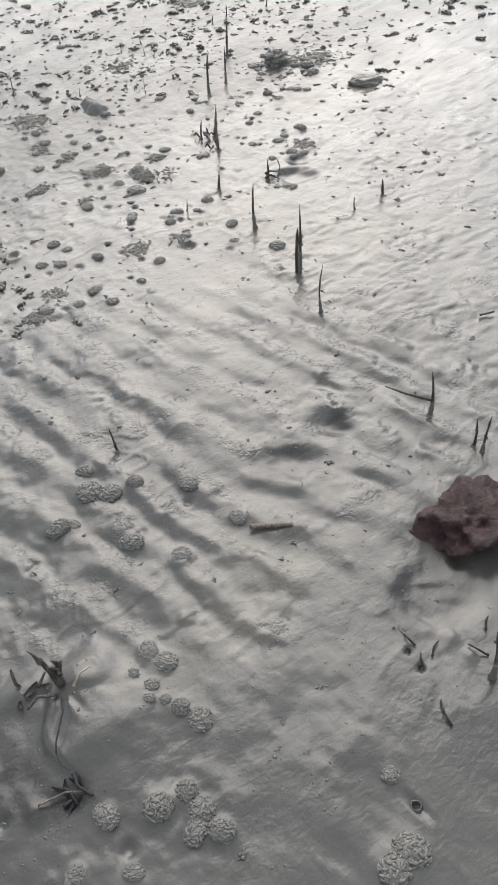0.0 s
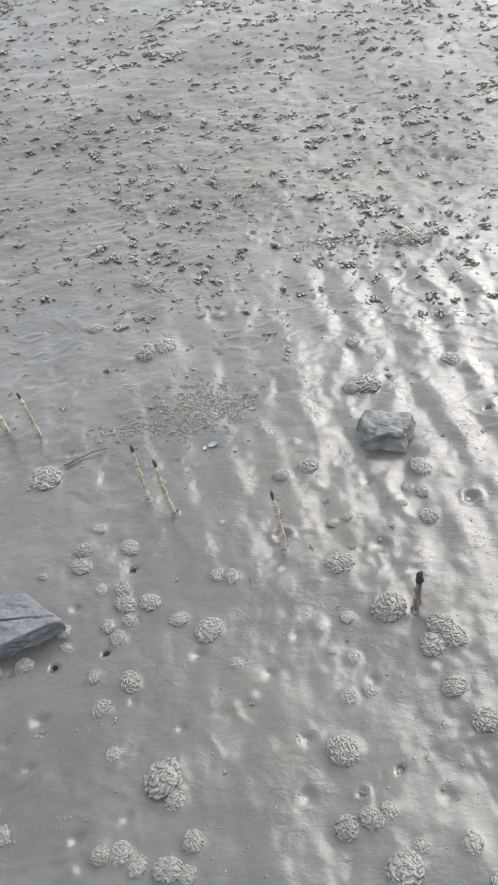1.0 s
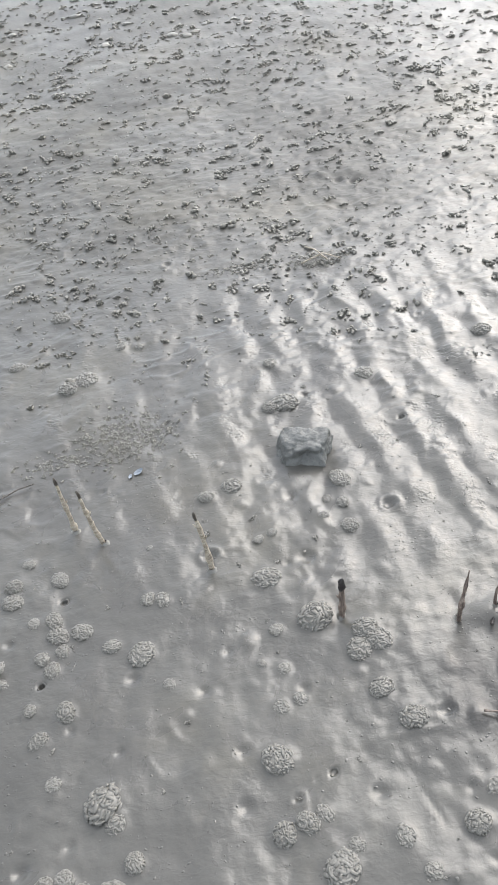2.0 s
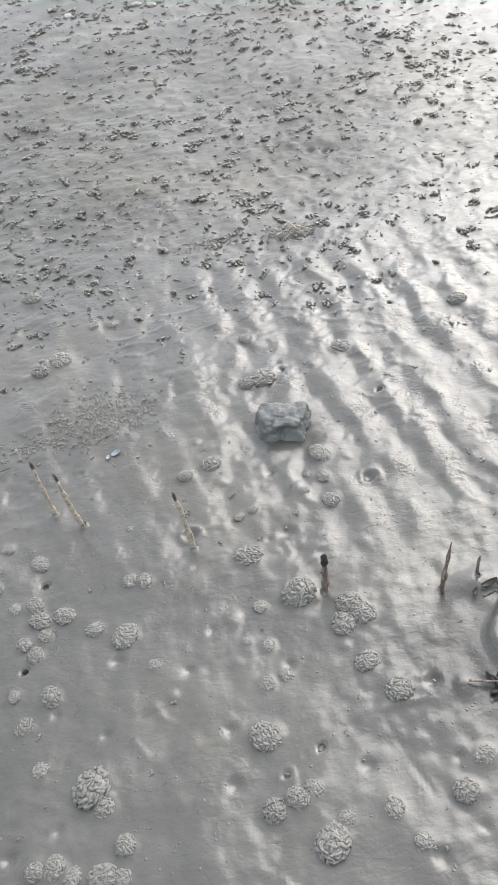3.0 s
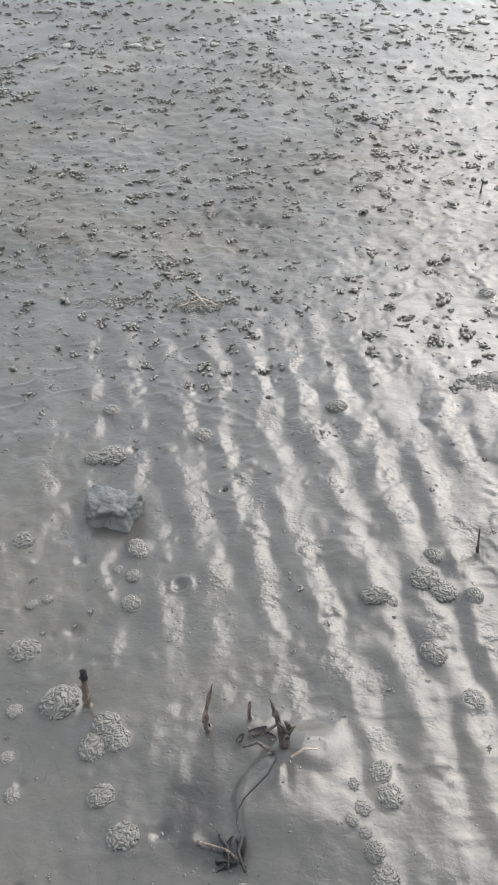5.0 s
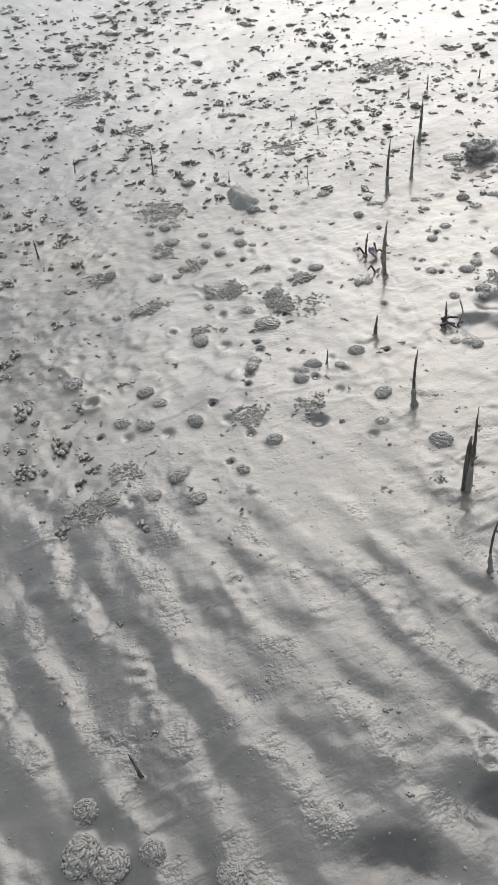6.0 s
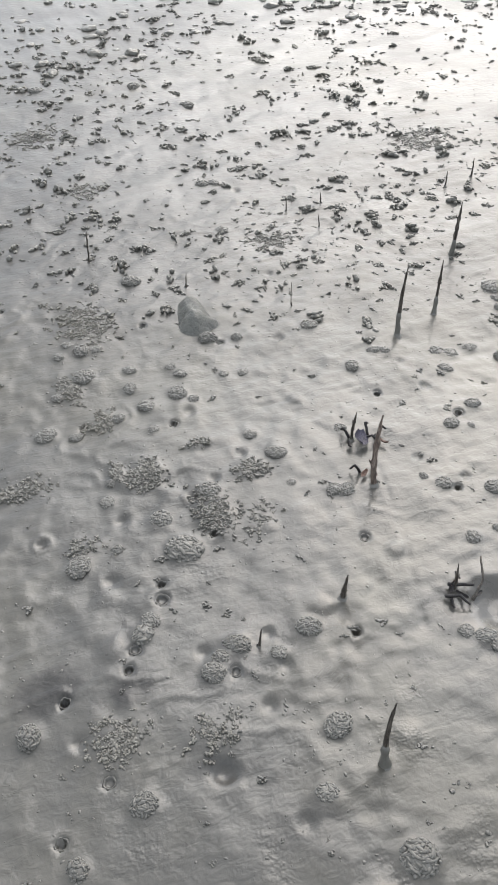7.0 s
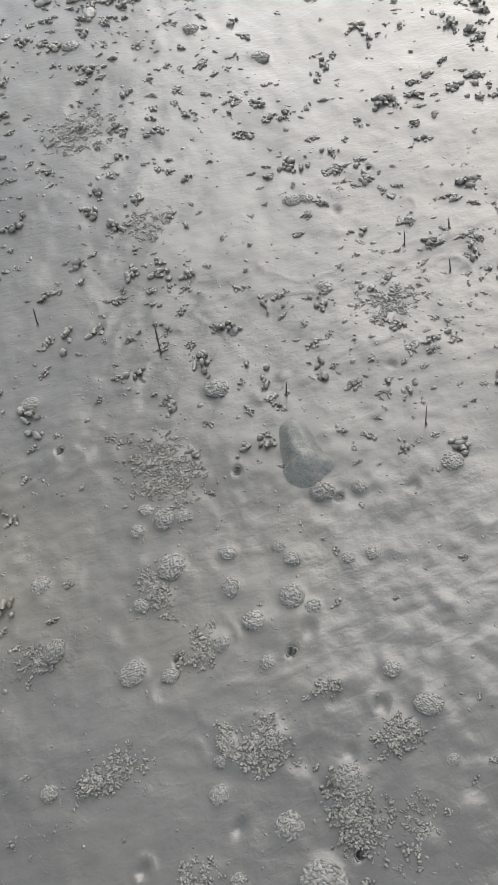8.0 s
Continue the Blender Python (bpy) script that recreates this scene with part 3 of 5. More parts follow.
def carve(xs, ys, z):
    """Burrow mouths, cast pads, washed-out mounds, dents and trails, cut where they lie in the sheet."""
    def window(cx, cy, reach):
        i0, i1 = np.searchsorted(ys, (cy - reach, cy + reach))
        j0, j1 = np.searchsorted(xs, (cx - reach, cx + reach))
        return slice(i0, i1), slice(j0, j1)

    def apart(cx, cy, r, w):
        return np.hypot(xs[None, w[1]] - cx, ys[w[0], None] - cy) / r

    for hx, hy, hr in MOUTH_PLACES:
        w = window(hx, hy, 4 * hr)
        if soft_mouth(hx, hy, hr):
            z[w] -= 0.5 * hr * (1 - smooth(0.25, 1.5, apart(hx, hy, hr, w) * (1 + 0.25 * gnoise(xs[None, w[1]] * 40 + 0 * z[w], ys[w[0], None] * 40 + 0 * z[w]))))
        else:
            z[w] -= 2.2 * hr * (1 - smooth(0.6, 1.12, apart(hx, hy, hr, w)))
    for cx, cy, cr in HEAPS:
        w = window(cx, cy, 3 * cr)
        z[w] += 0.18 * cr * np.exp(-((apart(cx, cy, cr, w) / 1.1) ** 4))
    lot = np.random.RandomState(77)
    for k in range(420):
        cx, cy = lot.uniform(-0.95, 2.7), lot.uniform(0.25, 3.2)
        r = 0.005 + 0.018 * lot.uniform() ** 2
        kind = lot.uniform()
        w = window(cx, cy, 3 * r)
        if z[w].size == 0:
            continue
        d = apart(cx, cy, r, w)
        d = d * (1 + 0.30 * gnoise(xs[None, w[1]] * 45 + 0 * d, ys[w[0], None] * 45 + 0 * d))
        if kind < 0.8:
            z[w] += r * (0.08 + 0.14 * lot.uniform()) * (1 - smooth(0.35, 1.25, d))
        elif kind < 0.88:
            z[w] -= r * 0.5 * (1 - smooth(0.2, 1.15, d))
        else:
            z[w] += 0.22 * r * np.exp(-(((d - 1.0) / 0.28) ** 2)) - 0.25 * r * (1 - smooth(0.3, 0.9, d))
    for (ax, ay), (bx, by) in TRAILS:
        ln = math.hypot(bx - ax, by - ay)
        w = window((ax + bx) / 2, (ay + by) / 2, ln / 2 + 0.04)
        px, py = xs[None, w[1]] - ax, ys[w[0], None] - ay
        u = (px * (bx - ax) + py * (by - ay)) / ln**2
        d = np.abs(px * (by - ay) - py * (bx - ax)) / ln
        inside = smooth(-0.05, 0.05, u) * (1 - smooth(0.95, 1.05, u))
        z[w] += inside * (-0.0016 * np.exp(-((d / 0.0045) ** 2)) + 0.0004 * np.exp(-(((d - 0.010) / 0.004) ** 2))) * smooth(-0.35, 0.2, gnoise(xs[None, w[1]] * 28 + 0 * d, ys[w[0], None] * 28 + 0 * d))
    return z


def ground_z(x, y):
    return float(height(np.array([float(x)]), np.array([float(y)]))[0])


def axis(lo, hi, step, before, after, far):
    """Even steps in the middle, widening outwards, faster past a few metres."""
    def outwards(growth):
        out, st, p = [], step, 0.0
        while p < far:
            st *= growth if p < 4.5 else 1.25
            p += st
            out.append(p)
        return np.array(out)

    mid = np.arange(lo, hi, step)
    return np.concatenate([lo - outwards(before)[::-1], mid, mid[-1] + outwards(after)])


# ---------------------------------------------------------------- the mudflat, one sheet to the horizon
gx, gy = axis(-0.75, 2.75, 0.0056, 1.04, 1.04, 1500.0), axis(0.30, 3.1, 0.0056, 1.12, 1.02, 1500.0)
X, Y = np.meshgrid(gx, gy)
Z = carve(gx, gy, height(X, Y))
fade = 1 - smooth(25.0, 60.0, np.hypot(X - 1, Y - 2))
verts = np.stack([X, Y, Z * fade], -1).reshape(-1, 3)
ny, nx = X.shape
q = (np.arange(ny - 1)[:, None] * nx + np.arange(nx - 1)[None]).reshape(-1)
quads = np.stack([q, q + 1, q + nx + 1, q + nx], -1)
me = bpy.data.meshes.new("ground")
me.vertices.add(len(verts))
me.vertices.foreach_set("co", verts.astype(np.float32).ravel())
me.loops.add(quads.size)
me.loops.foreach_set("vertex_index", quads.astype(np.int32).ravel())
me.polygons.add(len(quads))
me.polygons.foreach_set("loop_start", np.arange(0, quads.size, 4, dtype=np.int32))
me.update(calc_edges=True)
me.polygons.foreach_set("use_smooth", np.ones(len(quads), dtype=bool))
me.materials.append(MUD)
zone, crest, lee = ripples(X, Y)
strewn = smooth(0.0, 0.5, fbm(X * 3.3 + 9, Y * 3.3, 3))
outer = smooth(1.6, 2.3, Y + 0.5 * np.clip(X - 0.9, 0, 2))
tatter = 0.25 + 0.75 * smooth(-0.25, 0.35, fbm(X * 7 + 21, Y * 7, 2))
skin = np.clip(zone * (0.12 + 0.88 * lee) * tatter * (1 + 0.5 * smooth(0.5, 1.0, X) * (1 - smooth(1.1, 1.5, Y))) + 0.35 * zone * smooth(0.1, 0.6, fbm(X * 6 + 2, Y * 9, 2)) + 0.10 * strewn**3 * (1 - zone) + 0.42 * smooth(1.6, 2.0, X) * (1 - outer) * (0.3 + 0.7 * strewn) + (0.15 + 0.07 * smooth(0.9, 1.5, X)) * smooth(-0.1, 0.4, fbm(X * 2.6 + 7, Y * 2.6, 2)) * (0.45 + 0.55 * smooth(-0.4, 0.4, fbm(X * 5 + 51, Y * 5, 2))), 0, 1)
skin_layer = me.attributes.new("crumbly", "FLOAT", "POINT")
skin_layer.data.foreach_set("value", skin.astype(np.float32).ravel())
# wet spots whose dark reflection is painted in: x, y, half widths
DARK_REFLECTIONS = [(0.432, 0.655, 0.055, 0.10), (0.49, 0.575, 0.04, 0.03), (1.53, 1.925, 0.06, 0.045), (1.645, 1.875, 0.038, 0.03), (1.22, 0.42, 0.13, 0.09), (1.27, 0.87, 0.09, 0.06), (1.45, 0.86, 0.07, 0.04)]
reflection_mask = sum(np.exp(-((((X - px) / a) ** 2 + ((Y - py) / b) ** 2) ** 2)) for px, py, a, b in DARK_REFLECTIONS)
reflection_layer = me.attributes.new("silt", "FLOAT", "POINT")
reflection_layer.data.foreach_set("value", np.clip(reflection_mask, 0, 1).astype(np.float32).ravel())
drained_layer = me.attributes.new("drained", "FLOAT", "POINT")
drained = smooth(1.75, 2.7, Y) * (1 - 0.5 * smooth(0.5, 1.7, X)) * (0.75 + 0.25 * smooth(-0.4, 0.4, fbm(X * 1.7, Y * 1.7 + 3, 2)))
drained_layer.data.foreach_set("value", drained.astype(np.float32).ravel())
tagged(new("ground", me), "wet grey rippled tidal mud with burrows", "mudflat", kind="structure")

# ---------------------------------------------------------------- burrow mouths


def burrow_mesh(seed, r, deep):
    """A worn round mouth: lip level with the mud, throat going down."""
    sides = 26
    prof = [(1.7, -0.60), (1.45, -0.22), (1.3, -0.10), (1.18, -0.06), (1.08, -0.10), (0.98, -0.24), (0.88, -0.42), (0.80, -0.62), (0.66, -0.88), (0.36, -1.0)]
    a = np.arange(sides) * math.tau / sides
    wob = 1 + 0.16 * gnoise(np.cos(a) * 1.1 + seed * 2.3, np.sin(a) * 1.1) + 0.07 * gnoise(np.cos(a) * 3 + seed, np.sin(a) * 3)
    verts, faces = [], []
    for fr, fz in prof:
        zz = fz * (deep if fr < 1.0 else 1.0) + 0.03 * gnoise(np.cos(a) * 2.2 * fr + seed, np.sin(a) * 2.2 * fr)
        verts += list(zip(r * fr * wob * np.cos(a), r * fr * wob * np.sin(a), r * zz))
    n_r = len(prof)
    for i in range(n_r - 1):
        for k in range(sides):
            faces.append((i * sides + k, i * sides + (k + 1) % sides, (i + 1) * sides + (k + 1) % sides, (i + 1) * sides + k))
    faces.append(tuple((n_r - 1) * sides + k for k in range(sides)))
    return mesh_of("burrow", verts, faces, MUD)


MOUTHS = {}
lot = random.Random(12)
for hx, hy, hr in MOUTH_PLACES:
    if soft_mouth(hx, hy, hr):
        continue
    size = min((0.005, 0.008, 0.011, 0.014), key=lambda q: abs(q - hr))
    kind = lot.randrange(4)
    if (size, kind) not in MOUTHS:
        MOUTHS[size, kind] = burrow_mesh(kind + size * 900, 0.85 * size, (1.9, 0.7, 1.3, 2.2)[kind])
    ob = new("burrow", MOUTHS[size, kind])
    e = 0.012
    slope_x, slope_y = (ground_z(hx + e, hy) - ground_z(hx - e, hy)) / (2 * e), (ground_z(hx, hy + e) - ground_z(hx, hy - e)) / (2 * e)
    ob.matrix_world = pose(hx, hy, ground_z(hx, hy) - 0.10 * size, math.degrees(math.atan(slope_y)), -math.degrees(math.atan(slope_x)), 0)
    tagged(ob, "shallow round burrow mouth in wet mud" if kind == 1 else "deep round burrow mouth in wet mud", "burrow", "burrows in the mud")

# ---------------------------------------------------------------- stones


def stone(name, mat, size, planes, seed, rough=0.06, cracks=(), sink=0.3, dents=0.0, chips=9, notches=()):
    """An angular stone: a ball cut by planes, then roughened."""
    rng = random.Random(seed)
    bm = bmesh.new()
    bmesh.ops.create_icosphere(bm, subdivisions=6 if cracks else 5, radius=1.0)
    cuts = [(Vector(p[:3]).normalized(), p[3]) for p in planes]
    for _ in range(chips):
        d = Vector((rng.gauss(0, 1), rng.gauss(0, 1), rng.gauss(0, 1) * 0.8)).normalized()
        cuts.append((d, rng.uniform(0.80, 0.97)))
    off = Vector((rng.uniform(0, 50), rng.uniform(0, 50), rng.uniform(0, 50)))
    for v in bm.verts:
        d = v.co.normalized()
        r = 1.0
        for nrm, h in cuts:
            k = d.dot(nrm)
            if k > 1e-3:
                r = min(r, h / k)
        c = d * r
        r += rough * noise.fractal(c * 2.2 + off, 0.9, 2.1, 5) + 0.35 * rough * noise.noise(c * 9 + off)
        if dents:
            r -= dents * max(0.0, noise.noise(c * 3.4 + off * 2) - 0.12)
        for nx, ny, nz, reach, deep in notches:
            r -= deep * float(smooth(math.cos(reach), 1.0, d.dot(Vector((nx, ny, nz)).normalized())))
        for (nrm, h, lo, hi) in cracks:
            g = Vector(nrm).normalized()
            s = c.dot(g) - h + 0.05 * noise.noise(c * 4 + off)
            along = smooth(lo, lo + 0.15, c.x) * (1 - smooth(hi - 0.15, hi, c.x))
            if c.z > -0.1:
                r -= 0.14 * float(along) * math.exp(-((s / 0.014) ** 2))
        c = d * r
        v.co = Vector((c.x * size[0], c.y * size[1], c.z * size[2]))
    for v in bm.verts:
        v.co.z += size[2] * (1 - 2 * sink) 
    return part(name, bm, mat)


grey = stone("stone", GREY_STONE, (0.078, 0.062, 0.070), [(0.06, -0.22, 1, 0.46), (-0.10, -1, 0.14, 0.60), (1, -0.30, 0.10, 0.70), (-1, -0.15, 0.22, 0.74), (0.1, 0.9, 0.5, 0.72), (0.75, -0.4, 0.55, 0.80), (-0.25, -0.75, 0.62, 0.70)], 8, 0.085, dents=0.26, chips=4, notches=[(0.05, -0.9, 0.18, 0.55, 0.20), (0.62, -0.75, 0.25, 0.30, 0.14), (-0.7, -0.5, 0.5, 0.4, 0.10)])
grey.matrix_world = pose(0.257, 1.335, ground_z(0.257, 1.335) - 0.006, 0, 0, -8)
tagged(grey, "angular greenish grey stone half sunk in the mud", "stone")
blue = stone("stone", BLUE_STONE, (0.112, 0.092, 0.074), [(-0.08, 0.04, 1, 0.50), (0.62, 0.80, 0.10, 0.60), (0.55, -0.80, -0.05, 0.56), (-0.62, -0.78, 0.02, 0.74), (-1, 0.25, 0.15, 0.70), (-0.1, 1, 0.30, 0.70)], 12, 0.05,
             cracks=[((-0.10, 1, 0.1), -0.02, -0.45, 0.9), ((0.30, 1, 0.1), 0.36, -0.25, 0.35)], dents=0.14, chips=4)
blue.matrix_world = pose(-0.548, 0.905, ground_z(-0.548, 0.905) - 0.016, 0, 0, -8)
tagged(blue, "blue-grey split stone lying in the mud", "stone")
red = stone("stone", RED_STONE, (0.130, 0.110, 0.086), [(-0.1, 0.1, 1, 0.62), (-0.45, -0.75, -0.45, 0.52), (-0.8, -0.2, 0.5, 0.66), (0.3, -1, -0.3, 0.62)], 36, 0.20, dents=0.40, sink=0.34, notches=[(-0.3, -0.9, -0.1, 0.5, 0.22), (0.5, -0.8, 0.0, 0.35, 0.2), (-0.9, 0.1, 0.3, 0.4, 0.14)])
red.matrix_world = pose(1.405, 0.448, ground_z(1.405, 0.45) - 0.026, 0, 0, -20)
tagged(red, "jagged red-brown stone sunk in wet silt", "stone")


def mound(name, mat, reach, bumps, seed):
    """A low body grown together out of rounded swells: dx, dy, half widths, height."""
    n = 44
    g = np.linspace(-1, 1, n)
    bx, by = np.meshgrid(g, g)
    # square grid pressed into a disc
    x, y = reach * bx * np.sqrt(1 - by**2 / 2), reach * by * np.sqrt(1 - bx**2 / 2)
    z = np.zeros_like(x)
    for dx, dy, a, b, h in bumps:
        q = ((x - dx) / a) ** 2 + ((y - dy) / b) ** 2
        z = z + (h * np.exp(-0.75 * q**1.5)) ** 3
    z = z ** (1 / 3)
    z = z * (1 + 0.10 * gnoise(x * 25 + seed, y * 25) + 0.10 * gnoise(x * 60, y * 60 + seed)) + 0.0010 * fbm(x * 90 + seed, y * 90, 2) - 0.008
    k = np.arange(n * n).reshape(n, n)
    f = np.stack([k[:-1, :-1], k[:-1, 1:], k[1:, 1:], k[1:, :-1]], -1).reshape(-1, 4)
    return new(name, mesh_of(name, np.stack([x, y, z], -1).reshape(-1, 3), f, mat))


slab = mound("stone", SILT_STONE, 0.12, [(0.014, 0.038, 0.022, 0.034, 0.036), (0.006, 0.0, 0.027, 0.044, 0.038), (-0.008, -0.030, 0.028, 0.030, 0.030), (0.028, -0.034, 0.019, 0.018, 0.020)], 3)
slab.matrix_world = pose(2.078, 2.705, ground_z(2.083, 2.705), 0, 0, 0)
tagged(slab, "smooth stone coated with grey mud", "stone")
lump = stone("mud_lump", CLOD_MUD, (0.050, 0.046, 0.044), [], 53, 0.16, dents=0.5)
lump.matrix_world = pose(2.835, 2.475, ground_z(2.835, 2.475) - 0.008, 0, 0, 30)
tagged(lump, "dark folded lump of mud among worm casts", "mud lump")
lump2 = stone("mud_lump", CLOD_MUD, (0.062, 0.040, 0.024), [(0, 0, 1, 0.7)], 57, 0.22)
lump2.matrix_world = pose(2.915, 2.06, ground_z(2.915, 2.06) - 0.006, 0, 0, -40)
tagged(lump2, "low dark lump of mud", "mud lump")

# ---------------------------------------------------------------- mangrove breathing roots


def root(x, y, vx, vy, h, r, mat, seed, label, knobs=3, collar=True, tip=0.35, bend=0.05, sleeve=True):
    """An upright breathing root: knotted tapered shaft in a little collar of mud."""
    rng = random.Random(seed)
    r *= 0.66 if mat is DARK_BARK else 0.8 if mat is not PALE_BARK else 1.2
    ob = empty("breathing_root", x, y, ground_z(x, y))
    n = 16
    pts, radii = [], []
    kn = [rng.uniform(0.1, 0.85) for _ in range(knobs)]
    sx, sy = rng.uniform(-bend, bend) * h, rng.uniform(-bend, bend) * h
    for i in range(n):
        t = i / (n - 1)
        wob = math.sin(math.pi * t)
        pts.append((vx * t + sx * wob + rng.uniform(-1, 1) * 0.08 * r, vy * t + sy * wob + rng.uniform(-1, 1) * 0.08 * r, -0.02 + (h + 0.02) * t))
        rr = r * (1 - (1 - tip) * t ** 1.2) * (1.0 if t < 0.93 else 0.55)
        for k in kn:
            rr += 0.35 * r * math.exp(-(((t - k) / 0.03) ** 2))
        radii.append(rr)
    bm = bmesh.new()
    tube(bm, pts, radii, 9, True, 0.10, rng)
    part("shaft", bm, mat, ob)
    for _ in range(knobs // 2):
        k = rng.choice(kn)
        i = int(k * (n - 1))
        a = rng.uniform(0, 6.28)
        c = Vector(pts[i])
        d = Vector((math.cos(a), math.sin(a), 0.5))
        bm = bmesh.new()
        tube(bm, [c, c + d * r * 1.1, c + d * r * 1.6 + Vector((0, 0, r))], [r * 0.5, r * 0.38, r * 0.15], 6, True, 0.1, rng)
        part("stub", bm, mat, ob)
    if sleeve and h > 0.1 and mat is DARK_BARK:
        # silt left on the lower part by the tide
        m_ = 1 + n * 2 // 5
        bm = bmesh.new()
        tube(bm, pts[:m_], [q * (1.55 - 0.5 * i / m_) for i, q in enumerate(radii[:m_])], 9, True, 0.16, rng)
        part("mud_sleeve", bm, CAST_MUD, ob, "sleeve of grey silt")
    if collar:
        bm = bmesh.new()
        prof = [(2.6, -0.6), (1.8, 0.0), (1.35, 0.4), (1.12, 0.9), (0.9, 1.2)]
        rings = []
        for fr, fz in prof:
            rings.append([bm.verts.new((r * fr * (1 + rng.uniform(-0.16, 0.16)) * math.cos(a * math.tau / 12), r * fr * (1 + rng.uniform(-0.16, 0.16)) * math.sin(a * math.tau / 12), r * (fz + rng.uniform(-0.15, 0.15)))) for a in range(12)])
        for a, b in zip(rings, rings[1:]):
            for k in range(12):
                bm.faces.new((a[k], a[(k + 1) % 12], b[(k + 1) % 12], b[k]))
        part("mud_collar", bm, CAST_MUD, ob, "collar of silt round the foot")
    tagged(ob, label, "breathing root", "mangrove breathing roots")
    return ob


PALE = "pale silt-coated mangrove root sticking out of the mud"
DARK = "thin dark mangrove root standing in wet mud"
PALE_ROOTS = [
    (-0.658, 1.502, -0.046, -0.020, 0.273, 0.0064),
    (-0.575, 1.477, -0.013, -0.005, 0.141, 0.0049),
    (-0.293, 1.218, -0.003, -0.001, 0.174, 0.0050),
    (-0.229, 1.171, -0.018, -0.003, 0.175, 0.0049),
    (-0.000, 1.039, -0.009, 0.000, 0.183, 0.0053),
]
DARK_ROOTS = [
    (1.730, 1.178, 0.002, -0.002, 0.150, 0.0046),
    (1.908, 1.621, 0.000, -0.000, 0.149, 0.0071),
    (2.168, 2.078, 0.002, -0.002, 0.162, 0.0072),
    (2.193, 2.200, 0.004, -0.004, 0.070, 0.0053),
    (1.993, 1.884, 0.004, -0.003, 0.057, 0.0067),
    (2.455, 2.455, 0.006, -0.005, 0.170, 0.0070),
    (2.572, 2.490, 0.005, -0.004, 0.138, 0.0060),
    (2.765, 2.696, 0.007, -0.006, 0.141, 0.0077),
    (1.597, 0.588, -0.000, 0.001, 0.082, 0.0059),
    (1.595, 0.562, 0.003, -0.006, 0.111, 0.0059),
    (2.159, 1.824, -0.001, 0.001, 0.058, 0.0049),
    (2.304, 1.457, -0.001, 0.002, 0.056, 0.0075),
    (2.187, 1.468, -0.002, 0.002, 0.043, 0.0037),
    (1.838, 1.865, 0.004, -0.003, 0.043, 0.0037),
    (1.036, 1.173, -0.007, 0.004, 0.076, 0.0046),
    (1.154, 0.219, -0.005, 0.011, 0.157, 0.0065),
    (1.948, 3.057, 0.006, -0.001, 0.091, 0.0034),
    (1.752, 3.272, 0.006, 0.000, 0.047, 0.0036),
    (1.447, 2.786, -0.000, 0.000, 0.059, 0.0052),
    (2.504, 3.082, -0.000, 0.000, 0.042, 0.0030),
    (2.608, 3.073, -0.003, 0.002, 0.030, 0.0031),
    (2.543, 2.967, -0.003, 0.002, 0.036, 0.0030),
    (2.305, 2.660, -0.001, 0.001, 0.060, 0.0020),
    (2.117, 2.842, 0.004, -0.002, 0.038, 0.0031),
    (3.059, 3.022, 0.002, -0.002, 0.054, 0.0047),
    (2.964, 3.009, 0.001, -0.001, 0.043, 0.0038),
    (3.251, 2.961, 0.002, -0.002, 0.038, 0.0040),
]
for i, row in enumerate(PALE_ROOTS):
    vx, vy, h, r = row[2:]
    pale = root(*row, PALE_BARK, 100 + i, PALE, knobs=5, collar=i > 1, tip=0.5, bend=0.03)
    bm = bmesh.new()
    tube(bm, [(vx * t, vy * t, h * t) for t in (0.90, 0.95, 1.0, 1.03)], [0.72 * r, 0.80 * r, 0.6 * r, 0.25 * r], 8, True, 0.2, random.Random(i))
    part("tip", bm, DARK_BARK, pale, "dark rotten tip")
for i, row in enumerate(DARK_ROOTS):
    root(*row, BROWN_BARK if abs(row[0] - 2.17) < 0.04 and abs(row[1] - 2.1) < 0.05 else DARK_BARK, 200 + i, DARK, knobs=3, tip=0.45)
capped = root(0.242, 0.864, 0.006, 0.0, 0.104, 0.0082, BROWN_BARK, 301, "blunt brown root stub with a dark tip", knobs=3, tip=0.8)
bm = bmesh.new()
tube(bm, [(0.005, 0, 0.080), (0.0055, 0, 0.088), (0.006, 0, 0.096), (0.0065, 0.001, 0.102), (0.006, 0.0015, 0.108), (0.0075, 0.001, 0.114), (0.007, 0.0, 0.119)], [0.0045, 0.0064, 0.0078, 0.0060, 0.0068, 0.0042, 0.0010], 11, True, 0.28, random.Random(9))
part("cap", bm, LEAF_DARK, capped, "dark rotten tip")
root(0.461, 0.806, 0.014, -0.004, 0.148, 0.0062, BROWN_BARK, 302, "crooked brown root stub", knobs=4, tip=0.5, bend=0.10)
root(0.536, 0.811, 0.001, 0.0, 0.062, 0.0050, BROWN_BARK, 303, "short brown root stub on a mud hump", knobs=2, tip=0.6)
stump = root(0.597, 0.747, -0.030, 0.027, 0.112, 0.0125, DARK_BARK, 304, "broken dark root stump with splintered sides", knobs=5, tip=0.25, collar=False, sleeve=False, bend=0.08)
for k, (a, hh, ln) in enumerate([(0.4, 0.050, 0.014), (2.6, 0.056, 0.018), (4.2, 0.046, 0.014), (5.4, 0.070, 0.010), (1.4, 0.036, 0.016), (3.3, 0.080, 0.008)]):
    bm = bmesh.new()
    tube(bm, [(0, 0, hh - 0.012), (math.cos(a) * ln * 0.6, math.sin(a) * ln * 0.6, hh), (math.cos(a) * ln, math.sin(a) * ln, hh + 0.006)], [0.0042, 0.0028, 0.0010], 6)
    part("splinter", bm, DARK_BARK, stump)
